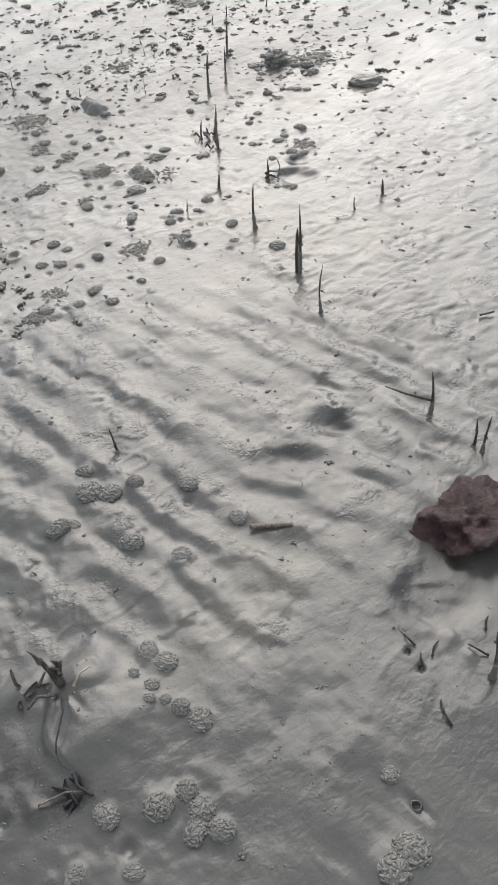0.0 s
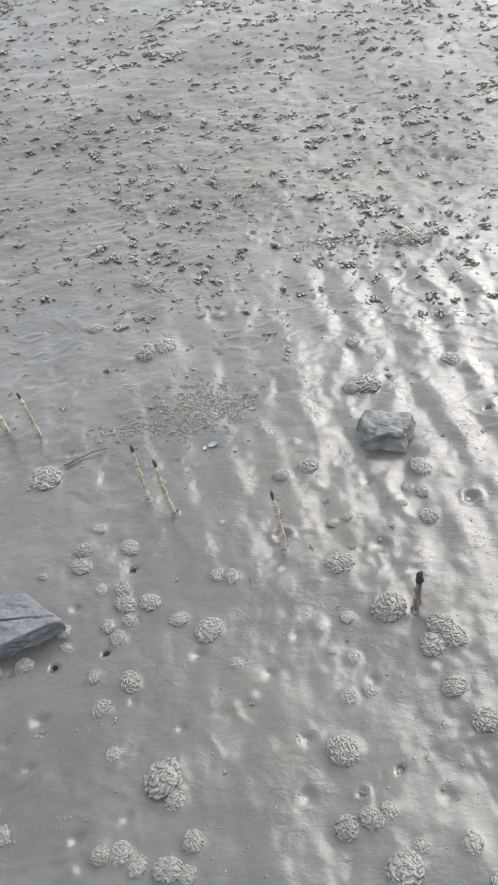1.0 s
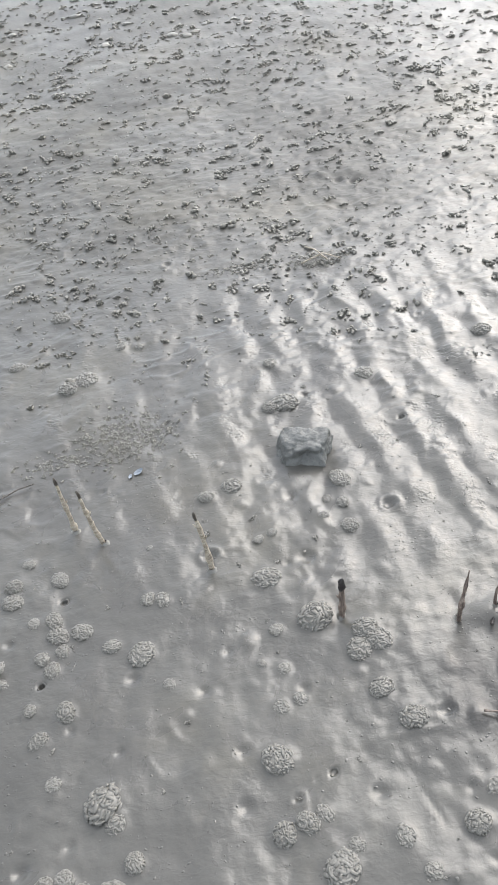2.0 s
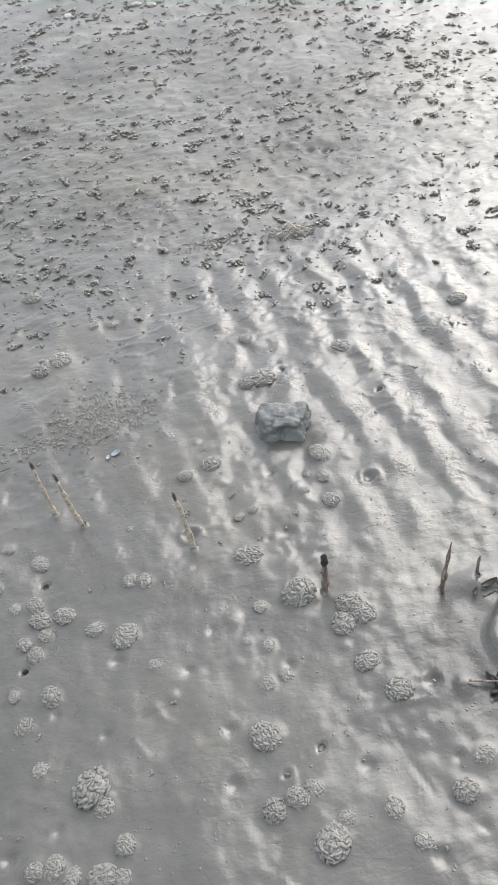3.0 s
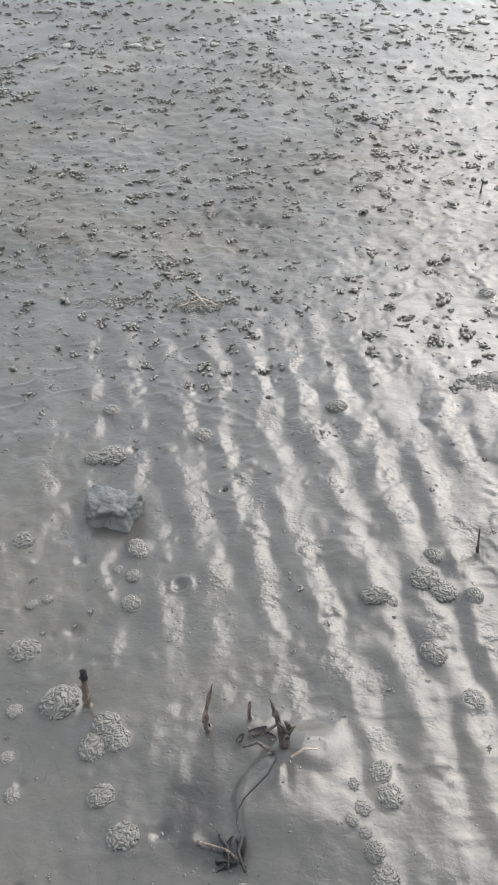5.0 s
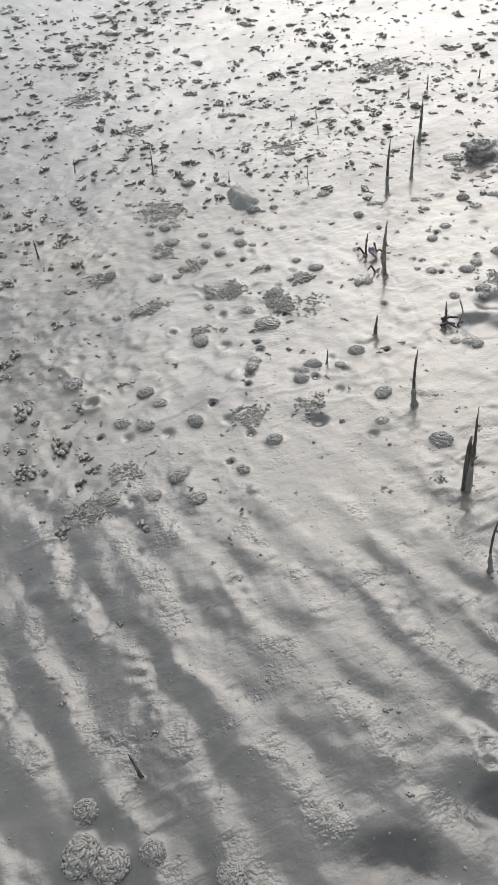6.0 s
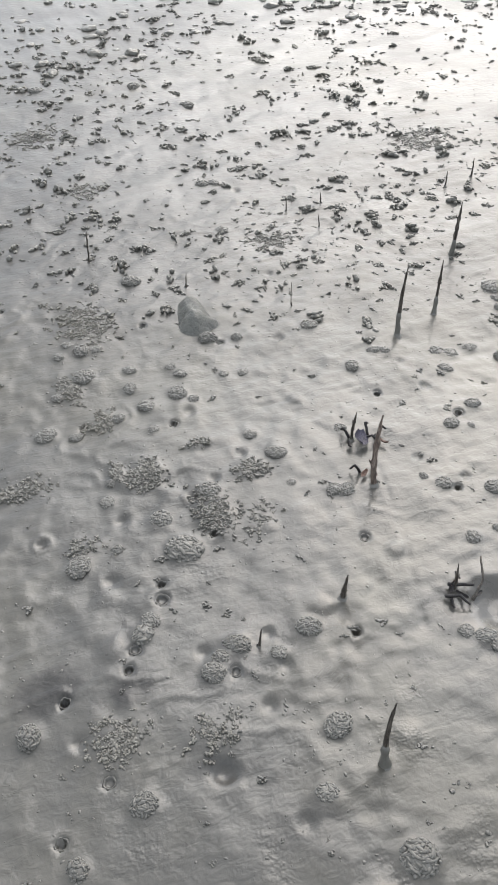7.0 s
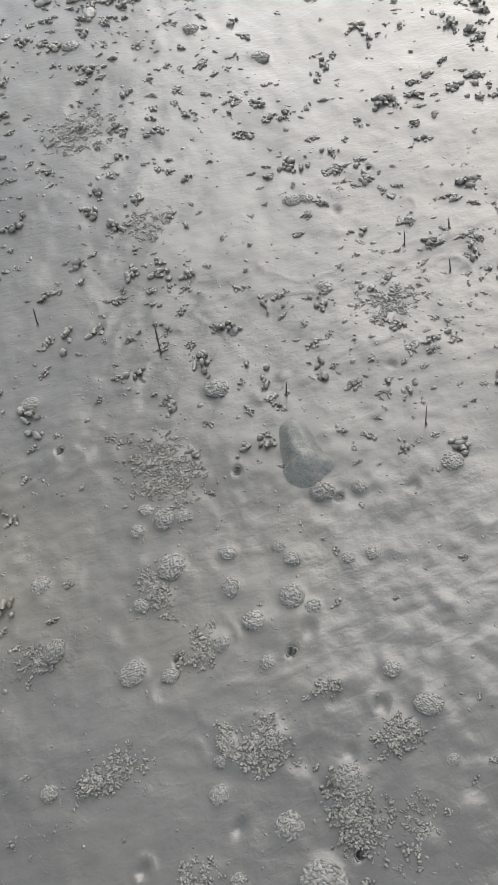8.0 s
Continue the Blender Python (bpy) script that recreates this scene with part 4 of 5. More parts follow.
thick = root(1.830, 1.360, 0.004, -0.004, 0.213, 0.0080, DARK_BARK, 305, "thick split dark mangrove root with a pointed tip", knobs=3, tip=0.3)
bm = bmesh.new()
tube(bm, [(-0.004, 0.003, -0.01), (-0.005, 0.003, 0.06), (-0.003, 0.002, 0.115), (-0.001, 0.001, 0.14)], [0.0070, 0.0055, 0.0045, 0.002], 8)
part("shaft", bm, DARK_BARK, thick)
fork = root(1.614, 0.724, -0.002, 0.004, 0.132, 0.0072, DARK_BARK, 306, "dark root with a thin slanting side twig", knobs=3, tip=0.35)
bm = bmesh.new()
tube(bm, [(0.0, 0.0, 0.045), (-0.055, 0.035, 0.082), (-0.095, 0.060, 0.114)], [0.003, 0.0026, 0.0016], 6)
part("twig", bm, DARK_BARK, fork)

# ---------------------------------------------------------------- fallen wood, leaves and scraps


def stick(pts, r, mat, label, seed=0):
    rng = random.Random(seed)
    x, y, _ = pts[0]
    ob = empty("stick", x, y, ground_z(x, y))
    bm = bmesh.new()
    fine = []
    for a, b in zip(pts, pts[1:]):
        for k in range(5):
            t = k / 5
            fine.append([a[j] + (b[j] - a[j]) * t - (x, y, 0)[j] + rng.uniform(-0.15, 0.15) * r for j in range(3)])
    fine.append([pts[-1][j] - (x, y, 0)[j] for j in range(3)])
    tube(bm, fine, [r * (1 - 0.35 * i / len(fine)) for i in range(len(fine))], 7, True, 0.14, rng)
    part("wood", bm, mat, ob)
    return tagged(ob, label, "stick")


stick([(1.088, 0.779, 0.010), (1.12, 0.748, 0.012), (1.155, 0.719, 0.009)], 0.0058, BROWN_BARK, "short broken stick lying on rippled mud", 1)
stick([(1.996, 0.862, 0.008), (2.03, 0.842, 0.010)], 0.0035, DARK_BARK, "small dark twig on the mud", 2)
stick([(0.480, 2.14, 0.012), (0.45, 2.18, 0.03), (0.425, 2.22, 0.022)], 0.0028, PALE_BARK, "thin pale twig among worm casts", 3)
stick([(0.40, 2.15, 0.01), (0.47, 2.17, 0.02), (0.52, 2.14, 0.01)], 0.0026, PALE_BARK, "thin pale twig among worm casts", 4)
stick([(-0.50, 1.355, 0.006), (-0.44, 1.385, 0.010), (-0.40, 1.40, 0.006)], 0.0022, DARK_BARK, "thin dark twig on smooth mud", 5)
stick([(0.440, 0.600, 0.010), (0.485, 0.583, 0.016), (0.515, 0.560, 0.008)], 0.0022, BROWN_BARK, "thin twig beside rotten leaves", 6)
stick([(0.600, 0.712, 0.030), (0.622, 0.722, 0.036), (0.645, 0.722, 0.034)], 0.0026, PALE_BARK, "thin pale twig stuck in a mud dome", 7)
stick([(0.575, 0.735, 0.006), (0.545, 0.752, 0.012), (0.520, 0.748, 0.006)], 0.0034, DARK_BARK, "short dark twig beside the broken root", 11)
stick([(0.575, 0.715, 0.020), (0.560, 0.690, 0.023), (0.540, 0.672, 0.021), (0.520, 0.655, 0.016), (0.508, 0.638, 0.012), (0.505, 0.618, 0.010), (0.509, 0.600, 0.012)], 0.0018, LEAF_DARK, "thin dark stem drooping from the broken root", 18)
stick([(0.560, 0.780, 0.008), (0.585, 0.790, 0.022)], 0.0032, DARK_BARK, "short dark twig beside the broken root", 12)
for k, (x, y, ln, tn) in enumerate([(1.107, 0.356, 0.03, 80), (1.110, 0.319, 0.035, 20), (1.082, 0.316, 0.03, 50), (1.182, 0.248, 0.04, 100), (1.026, 0.211, 0.05, 60), (1.222, 0.283, 0.03, 30)]):
    dx, dy = ln * math.cos(radians(tn)), ln * math.sin(radians(tn))
    stick([(x, y, 0.003), (x + 0.5 * dx - 0.1 * dy, y + 0.5 * dy + 0.1 * dx, 0.010), (x + dx, y + dy, 0.004)], 0.0024, LEAF_DARK, "rotten black twig in the mud", 60 + k)
stick([(0.475, 0.610, 0.006), (0.490, 0.585, 0.014), (0.488, 0.555, 0.006)], 0.0030, LEAF_DARK, "rotten black twig in the mud", 13)
stick([(0.512, 0.600, 0.008), (0.505, 0.575, 0.012), (0.515, 0.548, 0.004)], 0.0034, LEAF_DARK, "rotten black twig in the mud", 14)
stick([(0.468, 0.572, 0.006), (0.500, 0.566, 0.010)], 0.0036, LEAF_DARK, "rotten black twig in the mud", 15)
stick([(2.135, 1.815, 0.006), (2.150, 1.800, 0.016), (2.160, 1.785, 0.006)], 0.0030, LEAF_DARK, "rotten black twig in the mud", 16)
stick([(2.150, 1.830, 0.008), (2.165, 1.815, 0.016), (2.185, 1.812, 0.008)], 0.0034, LEAF_DARK, "rotten black twig in the mud", 17)
for k, (x, y, ln, tn) in enumerate([(2.190, 2.205, 0.024, 100), (2.225, 2.195, 0.03, 60), (2.235, 2.170, 0.027, 130), (2.240, 2.185, 0.024, 20), (2.185, 2.105, 0.02, 70), (2.160, 2.115, 0.018, 140)]):
    dx, dy = ln * math.cos(radians(tn)), ln * math.sin(radians(tn))
    stick([(x, y, 0.003), (x + 0.5 * dx - 0.2 * dy, y + 0.5 * dy + 0.2 * dx, 0.022), (x + dx, y + dy, 0.008)], 0.0030, LEAF_DARK, "rotten black twig beside a root", 80 + k)
stick([(2.168, 1.790, 0.01), (2.195, 1.805, 0.03), (2.210, 1.835, 0.045)], 0.0024, DARK_BARK, "thin knotted twig leaning over a hollow", 10)


def leaf(x, y, z, length, width, turn, tilt, curl, mat, label, seed):
    length, width, z, curl, tilt = 0.62 * length, 0.56 * width, 0.5 * z, 0.3 * curl, 0.7 * tilt
    """A curled leaf or scrap, bent along its rib, with a little thickness."""
    rng = random.Random(seed)
    bm = bmesh.new()
    n, m = 8, 5
    for side in (0, 1):
        g = []
        for i in range(n):
            t = i / (n - 1)
            w = width * math.sin(math.pi * (0.08 + 0.84 * t)) ** 0.8
            row = []
            for j in range(m):
                s = j / (m - 1) - 0.5
                row.append(bm.verts.new((length * (t - 0.5), w * s, curl * (length * (t - 0.5) ** 2 * 2.2 + width * s * s * 3) + rng.uniform(-1, 1) * 0.0006 - side * 0.0012)))
            g.append(row)
        for i in range(n - 1):
            for j in range(m - 1):
                f = (g[i][j], g[i + 1][j], g[i + 1][j + 1], g[i][j + 1])
                bm.faces.new(f if side == 0 else f[::-1])
    ob = part("leaf", bm, mat)
    ob.matrix_world = pose(x, y, ground_z(x, y) + z, tilt, rng.uniform(-25, 25), turn)
    return tagged(ob, label, "leaf")


ROT = "curled black rotten leaf stuck in mud"
for k, (x, y, z, ln, wd, tn, tl) in enumerate([
    (0.488, 0.592, 0.012, 0.050, 0.013, 60, 35), (0.508, 0.585, 0.014, 0.050, 0.012, 105, -40), (0.478, 0.562, 0.008, 0.035, 0.010, 20, 20), (0.548, 0.785, 0.012, 0.055, 0.022, 10, 15), (0.515, 0.775, 0.010, 0.035, 0.014, 55, 25), (0.57, 0.775, 0.016, 0.03, 0.012, -20, 10),
    (2.150, 1.822, 0.016, 0.034, 0.014, 40, 30), (2.160, 1.805, 0.012, 0.036, 0.014, 110, -25), (2.137, 1.800, 0.010, 0.030, 0.012, 70, 40), (2.185, 1.800, 0.012, 0.030, 0.014, 10, 15),
    (2.178, 2.185, 0.014, 0.03, 0.014, 80, 50), (2.232, 2.180, 0.014, 0.036, 0.018, 60, 30), (2.172, 1.838, 0.014, 0.024, 0.010, 90, 60),
]):
    leaf(x, y, z, ln, wd, tn, tl, 1.0, LEAF_DARK, ROT, 400 + k)
for k, (x, y, z, ln, wd, tn, tl) in enumerate([(2.162, 2.105, 0.012, 0.034, 0.016, 30, 25), (2.180, 2.100, 0.012, 0.028, 0.014, 100, -30), (2.240, 2.165, 0.016, 0.03, 0.014, 120, 30), (2.157, 1.826, 0.02, 0.02, 0.012, 20, 30)]):
    leaf(x, y, z, ln, wd, tn, tl, 1.1, LEAF_BROWN, "curled brown leaf beside a mangrove root", 430 + k)
tagged(leaf(2.203, 2.186, 0.022, 0.062, 0.050, 70, 35, 0.8, PURPLE, "crumpled violet plastic scrap at a root", 440), category="plastic scrap").name = "plastic_scrap"
tagged(leaf(1.437, 1.567, 0.008, 0.018, 0.012, 20, 15, 0.8, PURPLE, "tiny violet scrap on rippled mud", 441), category="plastic scrap").name = "plastic_scrap"
tagged(leaf(-0.143, 1.375, 0.006, 0.040, 0.026, 10, 12, 0.6, PALE_SCRAP, "pale bluish shell fragment on the mud", 442), category="shell").name = "shell"
tagged(leaf(-0.165, 1.368, 0.006, 0.022, 0.014, 70, 20, 0.6, PALE_SCRAP, "small pale bluish shell fragment", 443), category="shell").name = "shell"

# ---------------------------------------------------------------- worm casts


def cast_shape(seed, flat, rings, sides, knobs):
    """A heap one unit in radius: knobs of extruded mud packed over a squat ball, its foot in the mud."""
    rng = random.Random(seed * 31)
    th = (np.arange(1, rings + 1) / rings * 1.78)[:, None]
    a = (np.arange(sides) * math.tau / sides)[None]
    d = np.stack([np.sin(th) * np.cos(a), np.sin(th) * np.sin(a), np.cos(th) + 0 * a], -1)
    best = np.full(d.shape[:2], -0.06)
    for k in range(knobs):
        # even spiral over the upper part, shaken
        z = 1 - (k + 0.5) / knobs * 1.22
        g = k * 2.39996 + rng.uniform(-0.35, 0.35)
        p = Vector((math.sqrt(max(0, 1 - z * z)) * math.cos(g), math.sqrt(max(0, 1 - z * z)) * math.sin(g), z + rng.uniform(-0.06, 0.06))).normalized()
        t1 = p.cross(Vector((0.3, 0.2, 0.9))).normalized()
        t2 = p.cross(t1)
        w_ = rng.uniform(0.95, 1.5) * 1.32 / math.sqrt(knobs)
        ln, turn = w_ * rng.uniform(1.0, 1.75), rng.uniform(0, math.pi)
        e1, e2 = t1 * math.cos(turn) + t2 * math.sin(turn), t2 * math.cos(turn) - t1 * math.sin(turn)
        off = d - np.array(p)
        q = (off @ np.array(e1) / ln) ** 2 + (off @ np.array(e2) / w_) ** 2 + (d @ np.array(p) < 0.3) * 9
        best = np.maximum(best, rng.uniform(-0.05, 0.08) + 1.5 * w_ * np.sqrt(np.clip(1 - q, 0, 1)))
    lump = 0.14 * gnoise(d[..., 0] * 1.3 + seed * 3.7, d[..., 1] * 1.3) + 0.08 * gnoise(d[..., 0] * 3 + seed, d[..., 1] * 3 + 5)
    r = (0.86 + lump + best)[..., None]
    w = d * r * np.array((1.0, 1.0, flat))
    verts = [(0.0, 0.0, float(w[0, :, 2].mean()))] + [tuple(v) for v in w.reshape(-1, 3)]
    faces = [(0, 1 + j_, 1 + (j_ + 1) % sides) for j_ in range(sides)]
    for i_ in range(rings - 1):
        for j_ in range(sides):
            p, r = 1 + i_ * sides, 1 + (i_ + 1) * sides
            faces.append((p + j_, r + j_, r + (j_ + 1) % sides, p + (j_ + 1) % sides))
    return verts, faces


def worm_pieces(rng, verts, faces, count, gauge, flat, hollow=0.0):
    """Short strings of extruded mud wound over a squat dome one unit in radius."""
    sides = 6
    for k in range(count):
        z = 1 - (k + 0.5) / count * (1.05 - hollow) - hollow
        g = k * 2.39996 + rng.uniform(-0.5, 0.5)
        rad = math.sqrt(max(0.0, 1 - z * z))
        p = Vector((rad * math.cos(g), rad * math.sin(g), z)).normalized()
        t1 = p.cross(Vector((0.31, 0.17, 0.93))).normalized()
        t2 = p.cross(t1)
        r = gauge * rng.uniform(0.65, 1.4)
        ln, turn, bend = r * rng.uniform(0.8, 7.0), rng.uniform(0, math.tau), rng.uniform(-1.3, 1.3)
        out = rng.uniform(0.90, 1.03)
        base, segs = len(verts), 5
        c0 = Vector(p) - (t1 * math.cos(turn) + t2 * math.sin(turn)) * 0.5 * ln
        mids = []
        for i in range(segs):
            a = turn + bend * (i / (segs - 1) - 0.5)
            mids.append((c0.normalized() * out, t1 * math.cos(a) + t2 * math.sin(a)))
            c0 = c0 + mids[-1][1] * ln / (segs - 1)
        for i, (c, d) in enumerate(mids):
            n = c.normalized()
            u = n.cross(d).normalized()
            rr = r * (0.45, 0.95, 1.0, 0.95, 0.4)[i] * rng.uniform(0.85, 1.15)
            c = c + n * rng.uniform(-0.15, 0.25) * r
            for m_ in range(sides):
                b = math.tau * m_ / sides
                v = c + (u * math.cos(b) + n * math.sin(b)) * rr
                verts.append((v.x, v.y, v.z * flat))
        for i in range(segs - 1):
            for m_ in range(sides):
                faces.append((base + i * sides + m_, base + i * sides + (m_ + 1) % sides, base + (i + 1) * sides + (m_ + 1) % sides, base + (i + 1) * sides + m_))
        faces.append(tuple(base + m_ for m_ in range(sides))[::-1])
        faces.append(tuple(base + (segs - 1) * sides + m_ for m_ in range(sides)))


def cast_mesh(seed, flat, small=False):
    """A heap of wound strings over a squat core."""
    rng = random.Random(seed * 17)
    rings, sides = 5, 14
    verts, faces = [(0.0, 0.0, 0.95 * flat)], [(0, 1 + k, 1 + (k + 1) % sides) for k in range(sides)]
    for i in range(rings):
        a = (i + 1) / rings * 1.75
        for k in range(sides):
            b = math.tau * k / sides
            verts.append((0.95 * math.sin(a) * math.cos(b), 0.95 * math.sin(a) * math.sin(b), 0.95 * flat * math.cos(a)))
        if i:
            o = 1 + (i - 1) * sides
            faces += [(o + k, o + sides + k, o + sides + (k + 1) % sides, o + (k + 1) % sides) for k in range(sides)]
    worm_pieces(rng, verts, faces, 70 if small else 165, 0.115 if small else 0.088, flat)
    return mesh_of("worm_cast", verts, faces, CAST_MUD)


def knob_kind(seed, rings, sides, knobs):
    """A small heap in few faces."""
    v, f = cast_shape(seed, 0.5, rings, sides, knobs)
    tri = []
    for q_ in f:
        tri += [q_] if len(q_) == 3 else [(q_[0], q_[1], q_[2]), (q_[0], q_[2], q_[3])]
    return np.array(v), np.array(tri)


SMALL_CASTS = [cast_mesh(s_ + 40, 0.36 + 0.04 * (s_ % 4), True) for s_ in range(6)]
CAST_MESHES = [cast_mesh(s, f) for s, f in ((1, 0.46), (2, 0.54), (3, 0.42), (4, 0.56), (5, 0.40), (6, 0.48), (7, 0.54), (8, 0.44), (9, 0.42), (10, 0.50))]
rng = random.Random(21)
for i, (x, y, r) in enumerate(HEAPS):
    ob = new("worm_cast", CAST_MESHES[rng.randrange(10)] if r > 0.017 else SMALL_CASTS[rng.randrange(6)])
    ob.matrix_world = pose(x, y, ground_z(x, y) + 0.02 * r, rng.uniform(-6, 6), rng.uniform(-6, 6), rng.uniform(0, 360)) @ Matrix.Diagonal((r * rng.uniform(0.95, 1.2), r * rng.uniform(0.85, 1.05), r * rng.uniform(0.9, 1.2), 1))
    tagged(ob, "large knobbly heap of worm-cast mud" if r > 0.024 else "small knobbly heap of worm-cast mud", "worm cast", "worm casts on the mud")

# ---------------------------------------------------------------- uncounted crumbs of mud


def scatter(name, places, kinds, mat, label, category):
    """Many small lumps in one mesh. places: x, y, radius, squash."""
    rs = np.random.RandomState(len(places))
    P = np.array(places)
    zs = height(P[:, 0], P[:, 1]) * (1 - smooth(25.0, 60.0, np.hypot(P[:, 0] - 1, P[:, 1] - 2)))
    pick = rs.randint(0, len(kinds), len(P))
    allv, allf, off = [], [], 0
    for i, (x, y, r, sq) in enumerate(P):
        v, f = kinds[pick[i]]
        a = rs.uniform(0, math.tau)
        c, s = math.cos(a) * r, math.sin(a) * r
        e = rs.uniform(0.65, 1.0)
        w = np.empty_like(v)
        w[:, 0] = x + c * v[:, 0] - s * v[:, 1] * e
        w[:, 1] = y + s * v[:, 0] + c * v[:, 1] * e
        w[:, 2] = zs[i] + v[:, 2] * r * sq
        allv.append(w)
        allf.append(f + off)
        off += len(v)
    V, F = np.concatenate(allv), np.concatenate(allf)
    me = bpy.data.meshes.new(name)
    me.vertices.add(len(V))
    me.vertices.foreach_set("co", V.astype(np.float32).ravel())
    me.loops.add(F.size)
    me.loops.foreach_set("vertex_index", F.astype(np.int32).ravel())
    me.polygons.add(len(F))
    me.polygons.foreach_set("loop_start", np.arange(0, F.size, F.shape[1], dtype=np.int32))
    me.update(calc_edges=True)
    me.polygons.foreach_set("use_smooth", np.ones(len(F), dtype=bool))
    me.materials.append(mat)
    return tagged(new(name, me), label, category, kind="stuff")


def crumb_kind(seed, pieces, gauge):
    """A loose clump of short strings of cast mud, longer than wide, one unit in radius."""
    rng = random.Random(seed)
    verts, faces = [], []
    long_ = rng.uniform(0.35, 0.55)
    wide = long_ * rng.uniform(0.35, 0.9)
    sides = 6
    for k in range(pieces):
        x, y = rng.gauss(0, long_), rng.gauss(0, wide)
        pile = max(0.0, 1 - (x / (1.6 * long_)) ** 2 - (y / (1.6 * wide)) ** 2)
        r = gauge * rng.uniform(0.6, 1.4)
        z = r * 0.35 + 0.30 * pile * rng.random()
        ln, th, bend = r * rng.uniform(1.3, 3.2), rng.uniform(0, math.tau), rng.uniform(-1.2, 1.2)
        tip = rng.uniform(-0.25, 0.25)
        base = len(verts)
        for i in range(3):
            f = (i / 2 - 0.5) * 0.8
            dr = th + bend * f
            cx, cy, cz = x + math.cos(dr) * ln * f, y + math.sin(dr) * ln * f, z + tip * ln * f
            rr = r * (0.62, 1.0, 0.58)[i] * rng.uniform(0.8, 1.2)
            for m_ in range(sides):
                b = math.tau * m_ / sides
                verts.append((cx - math.sin(dr) * rr * math.cos(b), cy + math.cos(dr) * rr * math.cos(b), cz + rr * math.sin(b)))
        for i in range(2):
            for m_ in range(sides):
                faces.append((base + i * sides + m_, base + i * sides + (m_ + 1) % sides, base + (i + 1) * sides + (m_ + 1) % sides, base + (i + 1) * sides + m_))
        for i, out in ((0, -1), (2, 1)):
            dr = th + bend * 0.4 * out
            verts.append((x + math.cos(dr) * ln * 0.52 * out, y + math.sin(dr) * ln * 0.52 * out, z + tip * ln * 0.5 * out))
            end = len(verts) - 1
            for m_ in range(0, sides, 2):
                a_, b_, c_ = (base + i * sides + (m_ + q_) % sides for q_ in (0, 1, 2))
                faces.append((a_, b_, c_, end))
    return np.array(verts), np.array(faces)


def grain_kind(seed):
    """A small worn crumb: a lopsided dome."""
    rng = random.Random(seed)
    v = []
    for fr, fz in ((1.0, -0.25), (0.72, 0.34)):
        for k in range(6):
            a = math.tau * k / 6 + rng.uniform(-0.25, 0.25)
            r = fr * rng.uniform(0.75, 1.2)
            v.append((1.2 * r * math.cos(a), r * math.sin(a), fz * rng.uniform(0.7, 1.2)))
    v.append((0.1, 0.0, 0.55))
    f = []
    for k in range(6):
        f += [(k, (k + 1) % 6, 6 + (k + 1) % 6), (k, 6 + (k + 1) % 6, 6 + k), (6 + k, 6 + (k + 1) % 6, 12)]
    return np.array(v), np.array(f)


CLODS = [crumb_kind(s_, 5 + s_ % 9, 0.19) for s_ in range(60, 84)]
PATS = [knob_kind(s_, 6, 14, 13) for s_ in range(1, 11)]
SPECKS = [grain_kind(s_) for s_ in range(10)]
rs = np.random.RandomState(5)


def sprinkle(count, x0, x1, y0, y1, density, r_lo, r_hi, sq_lo, sq_hi):
    x, y = rs.uniform(x0, x1, count), rs.uniform(y0, y1, count)
    keep = rs.uniform(0, 1, count) < density(x, y)
    x, y = x[keep], y[keep]
    r = r_lo + (r_hi - r_lo) * rs.uniform(0, 1, len(x)) ** 2.2
    return np.stack([x, y, r, rs.uniform(sq_lo, sq_hi, len(x))], -1)


def far_density(x, y):
    """Thick beyond the ripples, clumped, thinning in smooth patches."""
    edge = 1.74 - 0.22 * smooth(0.7, 1.6, x)
    d = smooth(edge - 0.15, edge + 0.45, y) + 0.85 * smooth(1.9, 2.4, x) * smooth(0.9, 1.8, y)
    d = np.clip(d, 0, 1)
    clump = smooth(-0.35, 0.45, fbm(x * 1.9 + 2, y * 1.9, 3)) * 0.55 + 0.35
    return d * clump * (1 - 0.9 * smooth(1.2, 1.5, x) * (1 - smooth(2.5, 2.8, x)) * (1 - smooth(2.2, 3.1, y)))


def mid_density(x, y):
    """Crumbs gather on the lee sides of the ripples and in drifts."""
    zone_, crest_, lee_ = ripples(x, y)
    drift = smooth(0.05, 0.6, fbm(x * 3.1 - 6, y * 3.1, 3)) * smooth(-0.1, 0.5, fbm(x * 11, y * 11, 2))
    return np.clip(0.05 + 0.35 * drift + 0.14 * zone_ * lee_ * smooth(-0.25, 0.4, fbm(x * 9 + 3, y * 9, 2)), 0, 1)


def east_density(x, y):
    return far_density(x, y) * (0.25 + 0.75 * smooth(0.9, 1.7, x)) * (0.06 + 0.94 * smooth(2.2, 3.0, y + 0.45 * np.clip(x - 2.0, 0, 3)))


def west_density(x, y):
    return far_density(x, y) * (1 - 0.45 * smooth(0.9, 1.9, x)) * (1 - smooth(1.0, 1.6, x) * (1 - smooth(2.3, 3.1, y + 0.4 * np.clip(x - 2.0, 0, 3))))


def reef_density(x, y):
    """Clods lying about between the eastern roots, in loose drifts."""
    return (0.15 + 0.85 * smooth(-0.1, 0.4, fbm(x * 2.7 + 12, y * 2.7, 3))) * smooth(2.3, 2.6, x) * (1 - 0.75 * smooth(2.9, 3.3, x - 0.35 * (y - 2)))


def pat_density(x, y):
    return (0.25 + 0.75 * smooth(-0.2, 0.5, fbm(x * 2.4 + 31, y * 2.4, 2))) * (0.45 + 0.55 * smooth(0.9, 1.5, y))


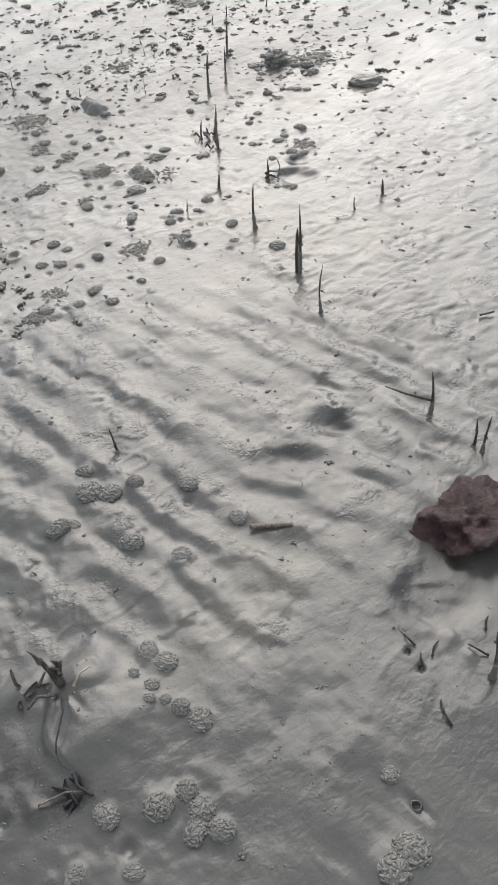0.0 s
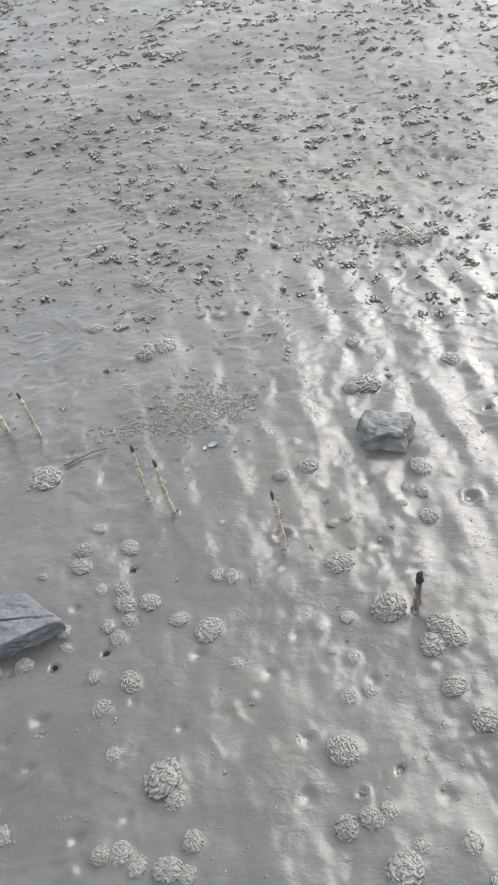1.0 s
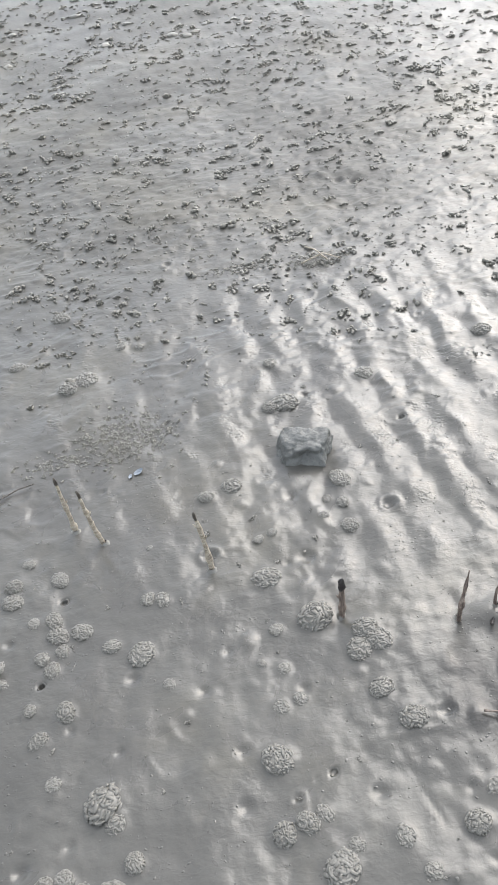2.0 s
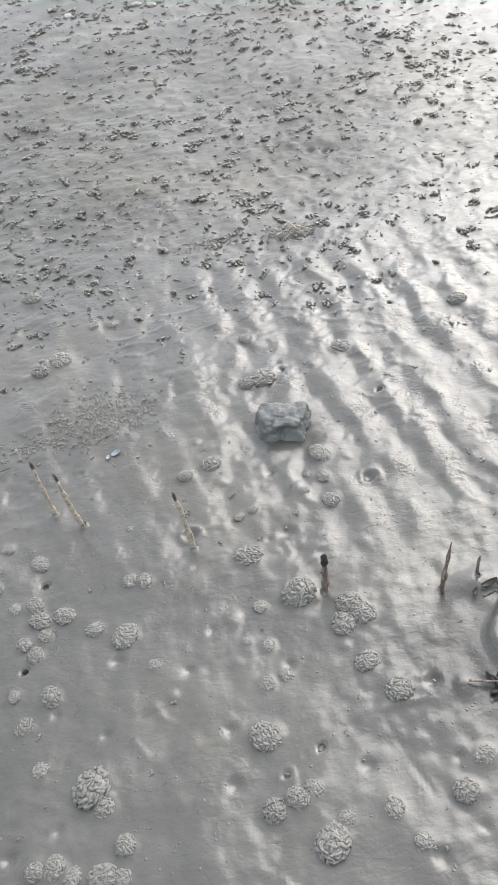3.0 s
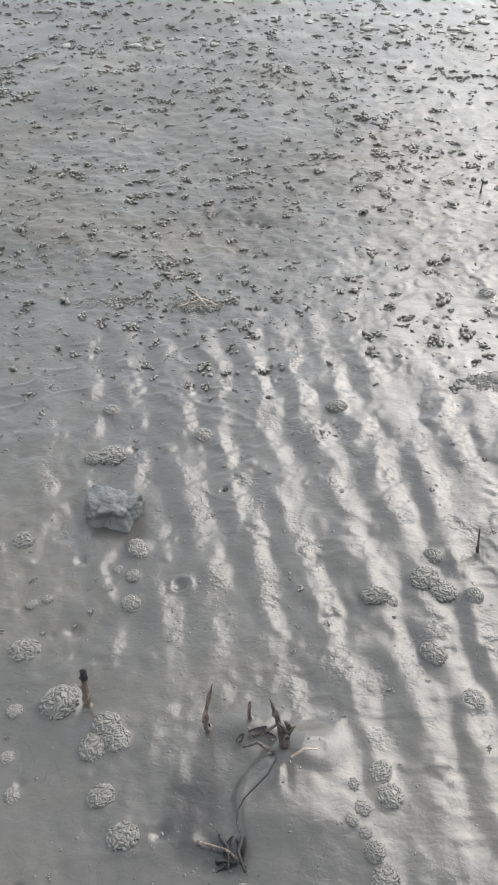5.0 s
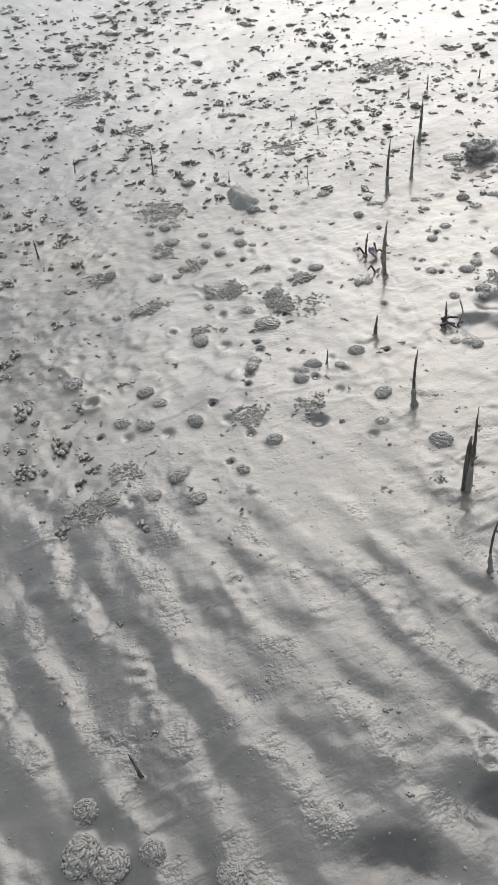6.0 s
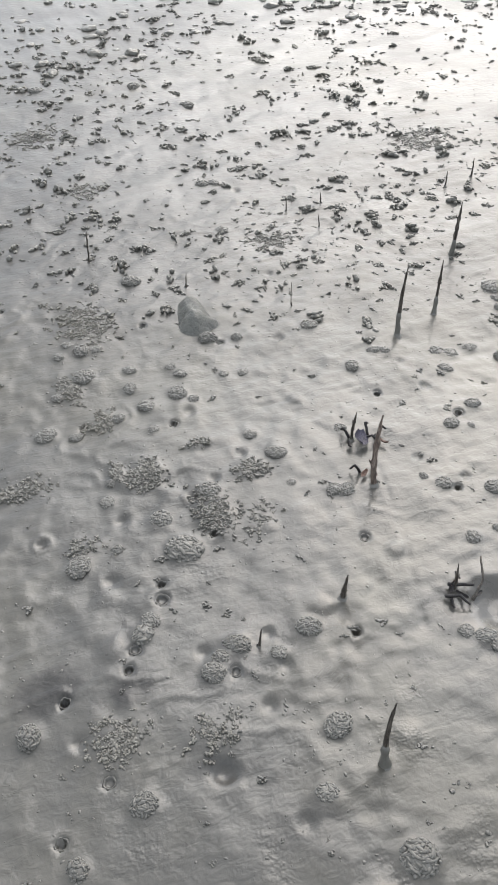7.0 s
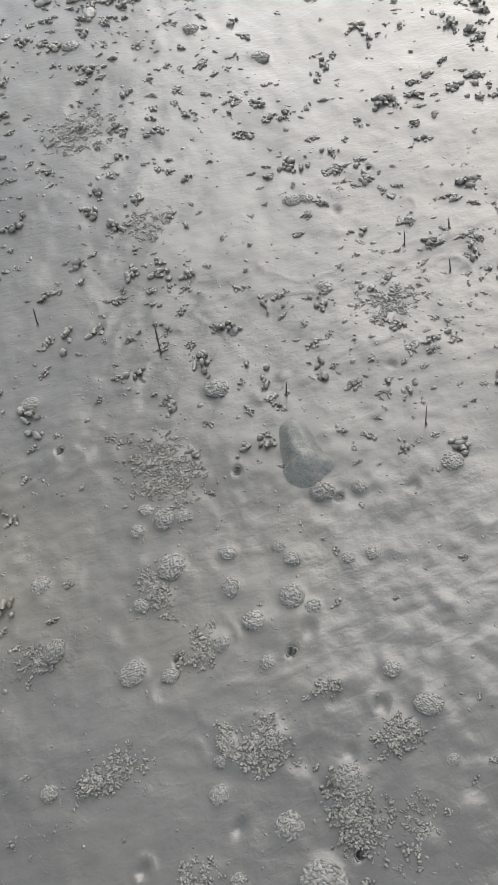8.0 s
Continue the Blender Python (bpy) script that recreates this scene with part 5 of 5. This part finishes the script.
scatter("worm_cast_crumbs", sprinkle(15000, -2.3, 4.2, 1.45, 6.6, west_density, 0.011, 0.037, 0.65, 1.0), CLODS, CLOD_MUD, "scattered strings of worm casts on far mud", "worm casts")
clods = sprinkle(7500, -2.4, 5.0, 1.0, 8.5, east_density, 0.007, 0.026, 0.55, 0.95)
clods = np.concatenate([clods, sprinkle(900, 2.2, 3.6, 1.3, 3.4, reef_density, 0.007, 0.019, 0.35, 0.7)])
near_big = clods[:, 1] < 4.4
scatter("mud_clods", clods[~near_big], PATS, CLOD_MUD, "scattered dark clods of mud", "mud clods")
scatter("mud_clods", clods[near_big], [crumb_kind(s_, 16 + s_ % 7, 0.2) for s_ in range(131, 145)], CLOD_MUD, "scattered knobbly clods of mud", "mud clods")
scatter("mud_pats", sprinkle(3600, -1.2, 2.8, 0.3, 3.4, pat_density, 0.004, 0.014, 0.5, 0.95), CLODS, CAST_MUD, "small washed-down heaps of cast mud", "worm casts")
scatter("mud_pellets", sprinkle(150000, -1.0, 2.9, 0.25, 3.4, mid_density, 0.0012, 0.0036, 0.25, 0.6), SPECKS, MUD, "small crumbs of mud strewn over the flat", "mud crumbs")
mats, coils = [], []
for px, py, a, b, k in PATCHES:
    n_ = int(16000 * k * a * b)
    mats.append(np.stack([rs.normal(px, 0.62 * a, n_), rs.normal(py, 0.62 * b, n_), rs.uniform(0.0016, 0.0040, n_), rs.uniform(0.4, 0.8, n_)], -1))
    n_ = int(30000 * k * a * b)
    coils.append(np.stack([rs.normal(px, 0.50 * a, n_), rs.normal(py, 0.50 * b, n_), rs.uniform(0.007, 0.013, n_), rs.uniform(0.4, 0.75, n_)], -1))
scatter("worm_cast_mats", np.concatenate(coils), CLODS, CLOD_MUD, "mats of thin extruded mud strings", "worm casts")
mats.append(sprinkle(14000, -1.8, 3.6, 1.55, 4.6, west_density, 0.0025, 0.008, 0.5, 0.9))
scatter("mud_strings", np.concatenate(mats), SPECKS, MUD, "short crumbs of extruded mud in patches", "mud crumbs")
